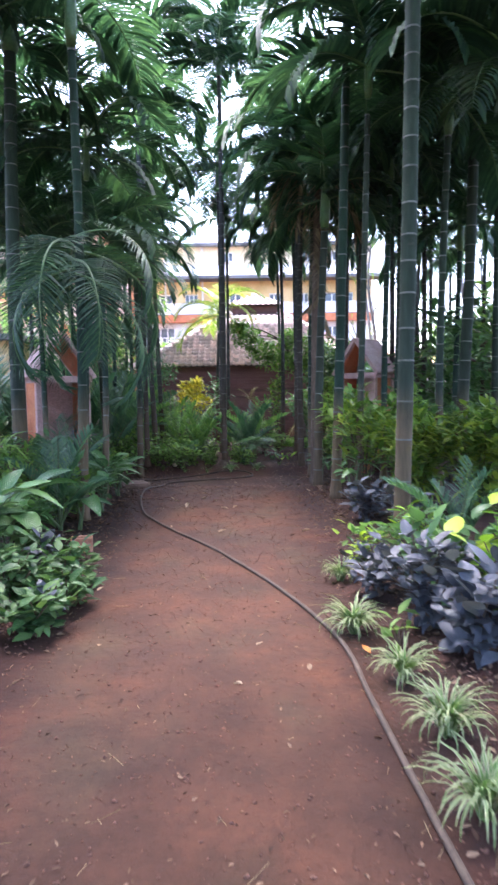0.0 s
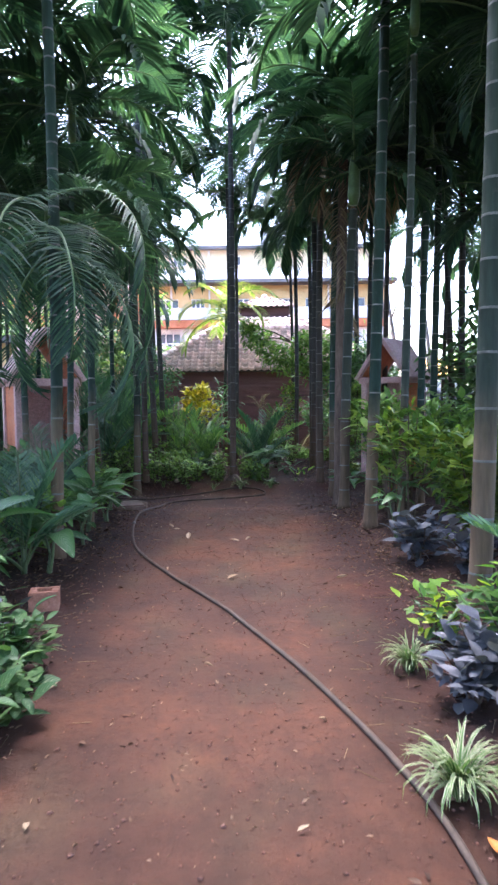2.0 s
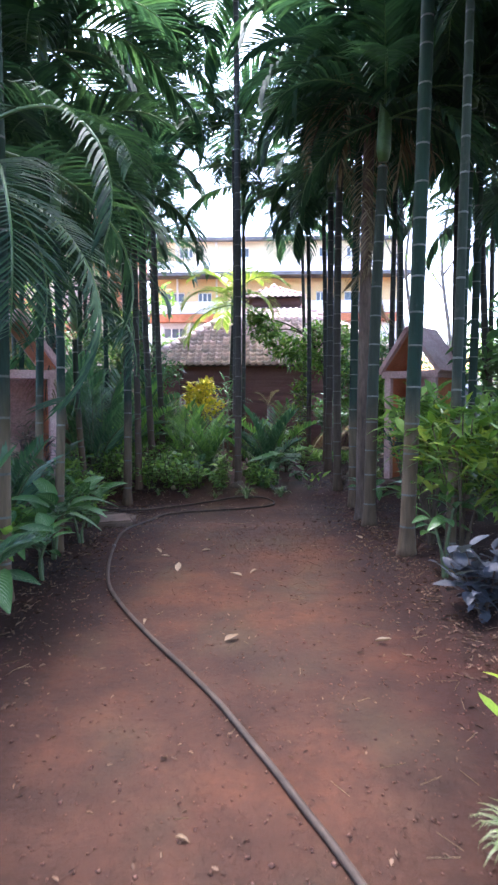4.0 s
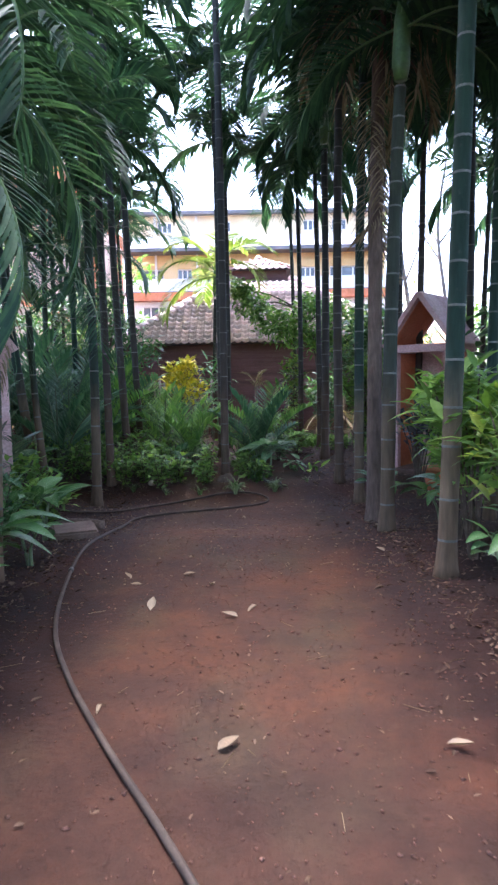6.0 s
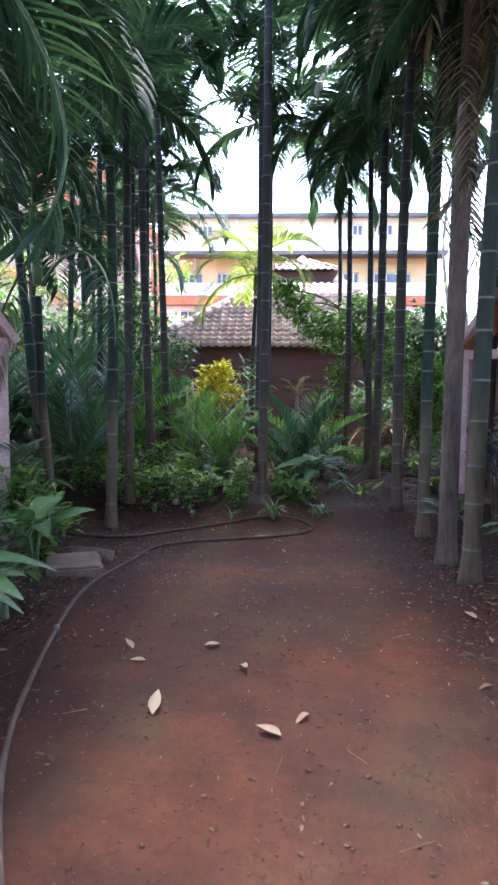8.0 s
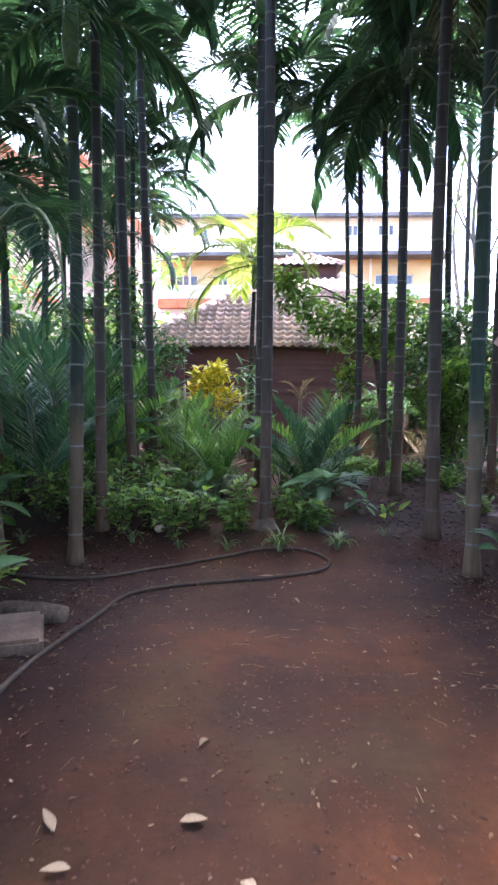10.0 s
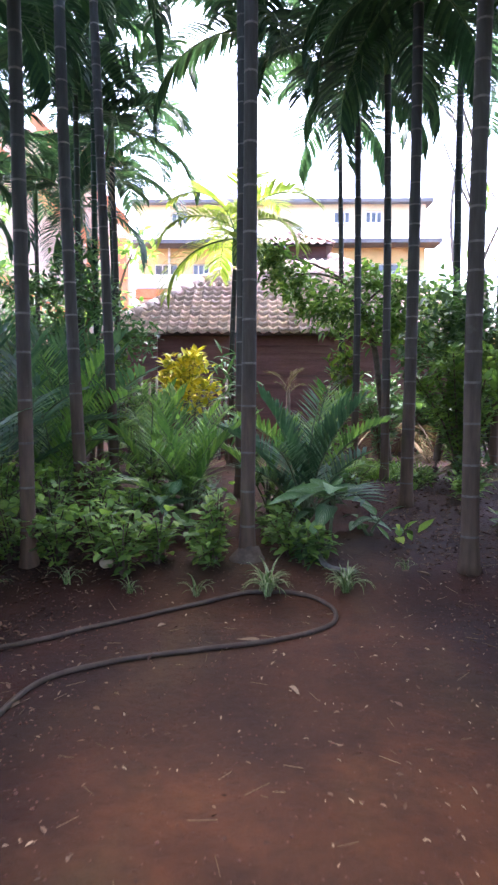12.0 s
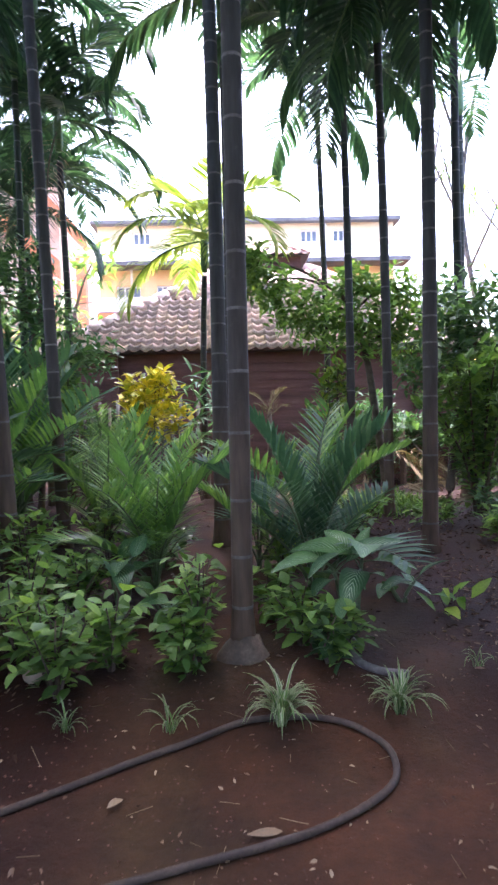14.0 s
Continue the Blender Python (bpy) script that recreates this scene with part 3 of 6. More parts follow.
#      x, y, radius, height, lean, fronds, dry
PALMS = [
    (-2.45, 9.4, 0.042, 4.7, (0.1, 0.2), 9, 0), (-2.1, 12.95, 0.052, 7.8, (-0.05, 0.1), 7, 0),
    (-0.52, 13.2, 0.054, 8.0, (0.02, 0.1), 13, 0), (-0.66, 16.0, 0.074, 6.7, (0.0, 0.2), 13, 0), (-0.58, 17.6, 0.045, 5.9, (0.05, 0), 11, 0),
    (-2.13, 14.45, 0.060, 6.8, (-0.15, 0.1), 9, 0), (-2.2, 16.1, 0.060, 7.0, (-0.2, 0), 9, 0), (-2.95, 19.6, 0.055, 5.4, (-0.1, 0.2), 11, 1),
    (1.05, 20.0, 0.050, 5.9, (-0.1, 0), 9, 0), (0.97, 17.9, 0.055, 5.4, (0, 0.1), 9, 0), (1.33, 17.4, 0.058, 5.6, (-0.05, 0), 10, 0),
    (1.18, 15.4, 0.068, 5.5, (0.05, 0.1), 11, 0), (2.76, 18.7, 0.066, 6.4, (-0.1, 0), 6, 0), (3.15, 18.2, 0.068, 6.8, (0, 0), 6, 0),
    (-2.13, 12.2, 0.060, 4.3, (-0.03, 0.2), 5, 0), (-2.02, 8.67, 0.045, 3.0, (0.0, 0.2), 9, 0), (-3.5, 14.0, 0.072, 4.4, (-0.55, 0.3), 10, 1),
    (-3.6, 19.4, 0.056, 6.3, (0.05, 0), 9, 0), (-3.15, 19.1, 0.055, 6.8, (0, 0), 9, 0), (-3.5, 16.6, 0.055, 6.2, (0.05, 0), 9, 0),
    (1.11, 10.15, 0.068, 4.2, (0.15, 0.1), 2, 0), (1.08, 12.95, 0.062, 5.9, (0.05, 0), 11, 1), (1.20, 12.1, 0.060, 5.6, (0.1, 0.1), 10, 1),
    (1.19, 8.63, 0.066, 6.8, (0.2, 0.1), 10, 0), (1.36, 7.9, 0.042, 5.2, (0.2, 0.3), 8, 0), (1.385, 5.7, 0.074, 7.4, (0.10, 0.0), 9, 0),
    (3.2, 9.6, 0.09, 6.4, (0.2, 0), 10, 0), (-3.05, 8.4, 0.098, 6.0, (0.0, 0.2), 11, 0),
    (-4.4, 17.5, 0.06, 6.4, (0.2, 0), 10, 0), (-5.0, 20.5, 0.06, 6.8, (0, 0), 9, 0), (-4.7, 12.6, 0.065, 5.6, (0, 0.3), 11, 0),
    (-5.8, 15.5, 0.06, 5.8, (0.2, 0), 10, 0), (-6.4, 19.0, 0.06, 6.8, (0, 0), 9, 0), (3.9, 14.2, 0.065, 6.4, (-0.3, 0), 9, 0),
    (4.9, 17.0, 0.06, 6.8, (0, 0), 6, 0), (3.9, 21.8, 0.06, 6.8, (0, 0), 5, 0), (2.3, 15.0, 0.055, 6.0, (0.1, 0), 9, 0), (4.9, 12.0, 0.065, 6.4, (0, 0), 9, 0),
    (-4.2, 10.2, 0.06, 5.4, (0.2, 0.4), 11, 0), (-3.4, 10.6, 0.05, 3.6, (-0.1, 0.2), 8, 0), (-4.6, 14.6, 0.05, 4.2, (0.1, 0), 9, 0), (-5.6, 11.6, 0.06, 4.8, (0.1, 0), 10, 0),
    (-4.0, 6.4, 0.06, 5.6, (0.2, 0.2), 10, 0), (-5.4, 8.6, 0.06, 6.2, (0, 0), 9, 0), (-3.1, 4.4, 0.06, 5.8, (0, 0.2), 9, 0), (-4.8, 3.0, 0.06, 6.4, (0, 0), 9, 0),
    (2.9, 6.6, 0.06, 5.6, (0, 0.2), 10, 0), (4.3, 8.0, 0.06, 6.4, (0, 0), 9, 0), (2.7, 3.6, 0.06, 6.2, (0, 0), 9, 0), (3.9, 4.6, 0.06, 6.0, (0, 0), 9, 0), (2.4, 13.9, 0.055, 5.4, (0.1, 0), 9, 0),
    # Palms beside and behind the start, out of view, added to shade the path.
    (-2.3, 1.4, 0.06, 6.2, (0, 0), 9, 0), (2.0, 0.6, 0.06, 6.4, (0, 0), 9, 0), (-2.0, -2.0, 0.06, 6.4, (0, 0), 9, 0), (2.2, -2.6, 0.06, 6.2, (0, 0), 9, 0), (-4.3, -0.6, 0.06, 6.4, (0, 0), 9, 0),
    (4.4, 1.4, 0.06, 6.4, (0, 0), 9, 0), (-1.9, -5.4, 0.06, 6.4, (0, 0), 9, 0), (1.9, -5.6, 0.06, 6.4, (0, 0), 9, 0), (-4.4, -4.2, 0.06, 6.4, (0, 0), 9, 0), (4.2, -2.4, 0.06, 6.4, (0, 0), 9, 0),
    (2.7, 11.6, 0.06, 5.4, (0.1, 0), 9, 0), (3.5, 12.6, 0.06, 5.2, (0, 0), 9, 0), (4.3, 11.0, 0.06, 5.8, (0, 0), 9, 0), (3.1, 13.6, 0.06, 5.6, (0, 0), 9, 0), (3.6, 8.9, 0.06, 5.2, (0, 0), 9, 0),
    # Five more unseen palms, added to close the canopy over the near path.
    (1.75, 3.2, 0.06, 6.0, (-0.2, 0), 9, 0), (-1.95, 3.3, 0.06, 6.0, (0.2, 0), 9, 0), (1.6, -1.0, 0.06, 6.0, (-0.2, 0), 9, 0), (-1.6, -0.6, 0.06, 6.0, (0.3, 0), 9, 0), (0.2, -3.6, 0.06, 6.0, (0, 0), 9, 0),
    (-4.1, 21.5, 0.055, 4.6, (0, 0), 11, 0), (-5.4, 22.6, 0.055, 5.2, (0, 0), 11, 0), (-6.5, 21.0, 0.055, 4.6, (0, 0), 11, 0), (-3.7, 22.4, 0.055, 5.6, (0, 0), 11, 0), (-7.4, 20.2, 0.055, 5.0, (0, 0), 11, 0), (-5.2, 18.0, 0.055, 4.4, (0, 0), 11, 0),
    (2.3, 10.7, 0.055, 5.0, (0.1, 0), 8, 0), (2.6, 8.6, 0.055, 4.9, (0.1, 0), 8, 0), (3.1, 7.4, 0.055, 4.6, (0, 0), 8, 0),
    (4.3, 16.3, 0.055, 4.7, (0.1, 0), 8, 0), (5.3, 14.2, 0.055, 4.5, (0, 0), 8, 0), (5.9, 18.5, 0.055, 4.9, (0, 0), 8, 0), (3.7, 11.4, 0.055, 4.1, (0.1, 0), 7, 0),
    (-7.4, 12.6, 0.06, 6.2, (0, 0), 9, 0), (-7.8, 17.0, 0.06, 6.6, (0, 0), 9, 0), (-6.8, 6.0, 0.06, 6.4, (0, 0), 9, 0), (6.2, 5.6, 0.06, 6.4, (0, 0), 9, 0), (6.4, 10.0, 0.06, 6.4, (0, 0), 9, 0),
]
for i, (px, py, pr, ph, pl, pf, pd) in enumerate(PALMS):
    palm(px, py, pr, ph, pl, pf + (0 if ph < 4 and px < 0 else 9 if 0.8 < px < 1.6 and 8 < py < 16 else 2 if px > 1.6 and py < 9 else 6 if py < 13.5 else 0), 10 + i, pd, size=0.8 if ph < 4.4 and py < 13 else 1.0, roots=py == 13.2, bark_=STEM_GREEN if 5 < py < 12.6 or -5 < px < -3 else STEM)
palm(1.16, 11.0, 0.080, 5.6, (0.1, 0.1), 13, 77, 5, "thick brown-barked palm with withered hanging fronds", False, bark_=BROWN, skirt=7)
palm(-0.92, 19.6, 0.05, 3.5, (0.05, -0.1), 11, 90, 0, "young palm with sunlit lime-yellow fronds", True, True, 0.88)


def drooping_palm(x, y, z, tall, az, sc, n, label):
    """A palm whose lower fronds hang all round the stem like a skirt; z: where they leave it."""
    rnd = random.Random(int(z * 100))
    p = palm(x, y, 0.058, tall, (0.02, 0.1), 5, int(az + 400), 0, label, bark_=STEM_GREEN)
    for i in range(n):
        k = sc * rnd.uniform(0.85, 1.1)
        part("frond", HANGING, None, p, m=Matrix.Translation((0, 0, z - 0.05 * i)) @ pose(0, 0, 0, 0, 26 + 3.2 * i + rnd.uniform(-6, 6), az + i * 137.5 + rnd.uniform(-20, 20)) @ Matrix.Diagonal((k, k, k, 1)))
    return p


drooping_palm(-1.94, 7.25, 3.25, 5.4, -15, 0.85, 10, "palm with a skirt of long drooping dusty fronds")
short = palm(-2.63, 11.9, 0.046, 2.6, (-0.14, 0.0), 7, 321, 1, "short leaning palm with one long frond arching over the path", size=0.62, bark_=STEM_GREEN)
part("frond", HANGING, None, short, "long arching dusty frond", m=Matrix.Translation((-0.1, 0, 2.55)) @ pose(0, 0, 0, 0, 4, -50) @ Matrix.Diagonal((1.12, 1.12, 1.0, 1)))

# ---- young palm clumps ----
CLUMP = [frond_shape(1.35, 1.5, 0.7, 0.38, 0.016, 24, 0.30, 0.25, 11, vee=0.4), frond_shape(1.35, 1.3, 0.95, 0.40, 0.0165, 24, 0.28, 0.35, 12, vee=0.35), frond_shape(1.15, 1.05, 1.2, 0.38, 0.016, 21, 0.28, 0.4, 13)]
CLUMP_MESH = {"g": [mesh_pair(s, "frond", [FROND_YOUNG, GREENSTEM]) for s in CLUMP], "d": [mesh_pair(s, "frond", [FROND_SHADE, GREENSTEM]) for s in CLUMP]}


def clump(x, y, size, n, tone, seed, label):
    rnd = random.Random(seed)
    p = root("young_palm", x, y, ground_z(x, y) - 0.02, label, "palm", "young palms")
    s = Shape()
    s.tube([(0, 0, 0), (0.01, 0, 0.12 * size), (0, 0, 0.3 * size)], [0.035 * size, 0.03 * size, 0.012], 7)
    part("stem", s, GREENSTEM, p)
    for i in range(n):
        sc = size * rnd.uniform(0.8, 1.15)
        m = Matrix.Translation((0, 0, 0.06 * size)) @ pose(0, 0, 0, 0, rnd.uniform(-8, 22) * (i / n), i * 137.5 + rnd.uniform(-15, 15)) @ Matrix.Diagonal((sc, sc, sc, 1))
        part("frond", CLUMP_MESH[tone][0 if i < n * 0.4 else (1 if i < n * 0.75 else 2)], None, p, m=m)


BRIGHTP, DARKP = "young palm with fresh green feather fronds", "young palm with dark blue-green feather fronds"
for cx, cy, cs, cn, ct in [
    (-1.12, 14.45, 0.80, 13, "g"), (-1.75, 16.0, 0.85, 9, "g"), (-0.02, 14.2, 0.86, 13, "d"), (0.15, 15.6, 0.9, 9, "g"), (-1.35, 17.0, 0.85, 7, "g"), (-0.35, 15.1, 0.7, 6, "g"), (-2.2, 18.2, 1.0, 8, "g"),
    (-3.0, 17.2, 1.35, 8, "d"), (-3.9, 15.4, 1.4, 8, "d"), (-4.6, 16.4, 1.6, 8, "d"), (-4.2, 13.0, 1.3, 8, "d"), (-3.0, 13.6, 1.1, 7, "d"),
    (-5.3, 14.0, 1.6, 8, "d"), (-3.9, 18.4, 1.5, 8, "g"), (-2.05, 6.7, 0.75, 9, "d"), (-2.5, 8.6, 0.9, 8, "d"), (1.75, 5.2, 0.6, 8, "d"),
    (2.5, 10.5, 1.1, 7, "d"), (-3.4, 11.9, 1.0, 7, "d"), (-5.6, 18.0, 1.6, 7, "d"),
    (-3.1, 14.6, 1.2, 9, "d"), (-3.3, 15.4, 1.3, 9, "d"), (-2.9, 16.4, 1.3, 9, "g"), (-3.7, 17.3, 1.5, 9, "d"), (-4.3, 18.9, 1.7, 9, "d"), (-5.0, 15.2, 1.6, 9, "d"), (-6.2, 16.2, 1.8, 9, "d"),
    (-4.9, 12.9, 1.4, 9, "d"), (-5.9, 12.6, 1.7, 9, "d"), (-2.6, 15.0, 0.8, 7, "g"), 
]:
    clump(cx, cy, cs, cn, ct, int(cx * 100 + cy * 10), BRIGHTP if ct == "g" else DARKP)


# ---- shrubs ----
def layout(rnd, height, width, stems, leaves, leaf, low=0.35, tilt=25.0, branch=True):
    """Stem lines and leaf poses of a shrub about its root."""
    lines, poses = [], []
    for i in range(stems):
        a = i * 2.4 + rnd.uniform(-0.4, 0.4)
        out = width * 0.5 * math.sqrt((i + 0.6) / stems) * rnd.uniform(0.7, 1.0)
        hgt = height * (1 - 0.35 * (out / (width * 0.5)) ** 2) * rnd.uniform(0.82, 1.0)
        tip = Vector((math.cos(a) * out, math.sin(a) * out, hgt))
        knee = Vector((tip.x * 0.35 + rnd.uniform(-0.03, 0.03), tip.y * 0.35 + rnd.uniform(-0.03, 0.03), hgt * 0.5))
        base = Vector((math.cos(a) * 0.03 * width, math.sin(a) * 0.03 * width, 0))
        line = spread([base, knee, tip], 5)
        lines.append(line)
        for k in range(max(3, leaves // stems)):
            v = low + (1 - low) * math.sqrt((k + rnd.random()) / max(1, leaves // stems))
            q = line[min(len(line) - 1, int(v * (len(line) - 1) + 0.5))]
            az = math.degrees(k * 2.4) + rnd.uniform(-25, 25)
            if branch:
                q = q + Vector((rnd.uniform(-1, 1), rnd.uniform(-1, 1), rnd.uniform(-0.6, 0.6))) * leaf * 0.7
            sc = leaf * rnd.uniform(0.65, 1.2)
            el = tilt + rnd.uniform(-30, 25) + 35 * (v - 0.6)
            poses.append(Matrix.Translation(q) @ pose(0, 0, 0, 0, 0, az) @ pose(0, 0, 0, el, rnd.uniform(-20, 20), 0) @ Matrix.Diagonal((sc, sc, sc, 1)))
    return lines, poses


LEAF_DATA = {}


def leaf_data(kinds, mats, key):
    if key not in LEAF_DATA:
        LEAF_DATA[key] = [s.mesh("leaf", mats) for s in kinds]
    return LEAF_DATA[key]


def shrub(name, label, x, y, height, width, mats, key, leaf=0.11, stems=6, leaves=70, kinds=SMALL, low=0.12, tilt=25, seed=0, single=True, thick=0.008, group="", stem=None):
    """single: each leaf an object of its own; else the foliage is one mesh."""
    rnd = random.Random(seed + int(x * 71 + y * 31))
    p = root(name, x, y, ground_z(x, y) - 0.02, label, "shrub" if name != "dumb_cane" else "plant", group)
    lines, poses = layout(rnd, height, width, stems, leaves, leaf, low, tilt, name != "dumb_cane")
    for line in lines:
        s = Shape()
        s.tube(line, [thick * (1 - 0.6 * i / len(line)) for i in range(len(line))], 5, cap=False)
        part("stem", s, stem or TWIG, p)
    if single:
        data = leaf_data(kinds, mats, key)
        for i, m in enumerate(poses):
            part("leaf", data[i % len(data)], None, p, m=m)
        if name == "dumb_cane" or leaves < 20:
            return p
        _, poses = layout(rnd, height * 0.8, width * 0.95, stems, int(leaves * 1.3), leaf * 0.8, 0.03, tilt - 12)
    if not single or leaves >= 20:
        s = Shape()
        for i, m in enumerate(poses):
            s.stamp(kinds[i % len(kinds)], m)
        tagged(part("foliage", s, [LEAF_DARK] if single and key == "bright" else mats, p), kind="stuff")
    return p


PURPLE, VARI = "dusky purple-grey leaved shrub in the bed", "low green shrub with cream-edged leaves"
# bed beside the path, near part, on the walker's far-right side
shrub("purple_shrub", PURPLE, 1.08, 3.75, 0.64, 0.6, [LEAF_PURPLE], "purple", 0.115, 10, 140, ROUND)
shrub("green_shrub", "leafy shrub with broad blue-green leaves", 1.35, 4.15, 0.62, 0.6, [LEAF_DARK], "broadround", 0.16, 7, 80, ROUND)
shrub("purple_shrub", PURPLE, 0.92, 4.45, 0.4, 0.5, [LEAF_PURPLE], "purple", 0.121, 8, 84, ROUND)
shrub("purple_shrub", PURPLE, 1.25, 3.3, 0.5, 0.55, [LEAF_PURPLE], "purple", 0.165, 7, 90, ROUND)
shrub("purple_shrub", PURPLE, 1.32, 7.0, 0.48, 0.6, [LEAF_PURPLE], "purple", 0.143, 7, 80, ROUND)
shrub("purple_shrub", PURPLE, 1.62, 6.5, 0.5, 0.55, [LEAF_PURPLE], "purple", 0.143, 6, 60, ROUND)
shrub("bright_shrub", "fresh shrub with yellow-green young leaves", 0.95, 5.15, 0.42, 0.5, [LEAF_BRIGHT], "bright", 0.12, 6, 54)
shrub("bright_shrub", "fresh shrub with yellow-green young leaves", 1.3, 4.95, 0.60, 0.5, [LEAF_BRIGHT], "bright", 0.13, 5, 40)
shrub("bright_shrub", "large round-leaved bright green shrub", 1.62, 3.9, 0.85, 0.5, [LEAF_BRIGHT], "brightbig", 0.19, 5, 34, [leaf_shape(4, 0.34, 0.2, 0.2)])
shrub("green_shrub", "mid-green leafy shrub in the bed", 1.22, 4.75, 0.58, 0.55, [LEAF_DARK], "leafd1", 0.17, 7, 60)
shrub("green_shrub", "small rosette of broad green leaves", 0.86, 3.55, 0.2, 0.24, [LEAF], "leaf", 0.12, 3, 14)
shrub("croton_bush", "big yellow-green croton bush", 2.0, 7.5, 1.25, 1.1, [LEAF_LIME], "lime", 0.19, 14, 1150, NARROW + SMALL, 0.08, single=False)
shrub("croton_bush", "big yellow-green croton bush", 2.65, 7.2, 1.35, 1.2, [LEAF_LIME], "lime", 0.19, 14, 1150, NARROW + SMALL, 0.08, single=False)
shrub("croton_bush", "green croton bush with narrow leaves", 1.56, 9.5, 1.55, 0.85, [LEAF], "leafn", 0.17, 12, 950, NARROW + SMALL, 0.25, single=False)
shrub("croton_bush", "green croton bush with narrow leaves", 2.4, 9.5, 1.5, 1.1, [LEAF], "leafn", 0.17, 12, 1000, NARROW + SMALL, 0.15, single=False)
shrub("green_shrub", "tall stemmed shrub with glossy green leaves", 1.50, 8.95, 1.55, 0.9, [LEAF], "leafn2", 0.21, 12, 420, NARROW + SMALL, 0.45, single=False, thick=0.011)
shrub("croton_bush", "tall croton with yellow-green narrow leaves on bare stems", 1.46, 7.95, 1.42, 0.8, [LEAF_LIME], "lime2", 0.20, 9, 300, NARROW + SMALL, 0.5, single=False, thick=0.011)
shrub("purple_shrub", "dark purple-leaved shrub on many bare stems", 1.95, 12.1, 1.3, 0.7, [LEAF_PURPLE], "purple", 0.13, 14, 210, SMALL, 0.62, single=False, thick=0.012)
shrub("bright_shrub", "bright green shrub beside the pot", 2.25, 11.6, 0.9, 0.6, [LEAF_BRIGHT], "bright", 0.16, 6, 80, SMALL, 0.4)
# near bed on the other side
for i, (sx, sy, sh, sw) in enumerate([(-1.32, 3.75, 0.34, 0.5), (-1.28, 4.25, 0.34, 0.5), (-1.42, 4.75, 0.36, 0.5), (-1.62, 4.2, 0.42, 0.5), (-1.75, 3.7, 0.42, 0.5), (-1.80, 5.15, 0.38, 0.45), (-1.95, 4.7, 0.45, 0.5)]):
    shrub("cream_shrub", VARI, sx, sy, sh, sw, [LEAF_CREAM], "cream", 0.115, 9, 105, ROUND, 0.06, 15, i)
shrub("purple_shrub", PURPLE, -1.30, 3.85, 0.30, 0.3, [LEAF_PURPLE], "purple", 0.10, 5, 34, ROUND)
shrub("purple_shrub", PURPLE, -1.62, 4.95, 0.40, 0.36, [LEAF_PURPLE], "purple", 0.11, 4, 34, ROUND)
shrub("maroon_shrub", "spindly shrub with dusky maroon leaves", -2.55, 9.6, 1.25, 0.6, [LEAF_MAROON], "maroon", 0.2, 5, 80, NARROW, 0.4)
shrub("maroon_shrub", "spindly shrub with dusky maroon leaves", -2.9, 10.3, 1.0, 0.7, [LEAF_MAROON], "maroon", 0.2, 6, 80, NARROW, 0.3)
shrub("green_shrub", "dense dark green shrub", -2.75, 7.0, 1.0, 1.0, [LEAF], "leafn", 0.22, 11, 520, NARROW, 0.1, single=False)
shrub("green_shrub", "dense dark green shrub", -3.3, 7.6, 1.25, 1.2, [LEAF_DARK], "leafd", 0.17, 11, 700, SMALL, 0.2, single=False)
shrub("green_shrub", "dense dark green shrub", -3.0, 9.3, 0.9, 1.0, [LEAF_DARK], "leafd", 0.16, 11, 600, SMALL, 0.2, single=False)
shrub("green_shrub", "dense dark green shrub", -2.9, 5.4, 1.0, 1.1, [LEAF_DARK], "leafd", 0.17, 11, 650, SMALL, 0.2, single=False)
for i, (sx, sy, sh, sw, mt, ky) in enumerate([(-2.55, 6.5, 0.62, 0.7, LEAF, "leaf"), (-2.2, 7.25, 0.75, 0.6, LEAF, "leaf"), (-2.25, 9.25, 0.7, 0.6, LEAF_VARIEG, "var2"), (-2.15, 5.9, 0.5, 0.5, LEAF_DARK, "leafd"), (-2.35, 8.0, 0.6, 0.7, LEAF, "leaf"), (-2.55, 8.9, 0.8, 0.8, LEAF_VARIEG, "var2"), (-2.3, 10.6, 0.55, 0.7, LEAF, "leaf"), (-2.8, 11.3, 0.8, 0.9, LEAF, "leaf"), (-2.45, 5.0, 0.7, 0.7, LEAF_DARK, "leafd")]):
    shrub("green_shrub", "mid-green leafy shrub filling the bed", sx, sy, sh, sw, [mt], ky, 0.13, 10, 420, SMALL, 0.05, 20, i + 80, False)
# low growth on the soil behind the hedge
for i, (sx, sy, sh, sw, mt, ky) in enumerate([(1.9, 15.6, 0.3, 0.5, LEAF, "leaf"), (2.6, 14.9, 0.4, 0.6, LEAF_DARK, "leafd"), (2.95, 16.2, 0.5, 0.7, LEAF_DARK, "leafd"), (1.55, 16.5, 0.28, 0.5, LEAF, "leaf"), (0.35, 15.3, 0.45, 0.6, LEAF_DARK, "leafd"), (-0.15, 15.0, 0.35, 0.5, LEAF, "leaf"), (-1.15, 15.2, 0.4, 0.7, LEAF_DARK, "leafd"), (-1.7, 15.6, 0.5, 0.7, LEAF, "leaf"), (2.2, 16.4, 0.45, 0.7, LEAF_DARK, "leafd"), (0.75, 16.4, 0.5, 0.6, LEAF, "leaf"), (1.8, 14.0, 0.18, 0.35, LEAF_LIME, "lime")]):
    shrub("low_shrub", "low leafy undergrowth on the littered soil", sx, sy, sh, sw, [mt], ky, 0.12, 9, 200, SMALL, 0.04, 20, i + 110, False, group="undergrowth shrubs")
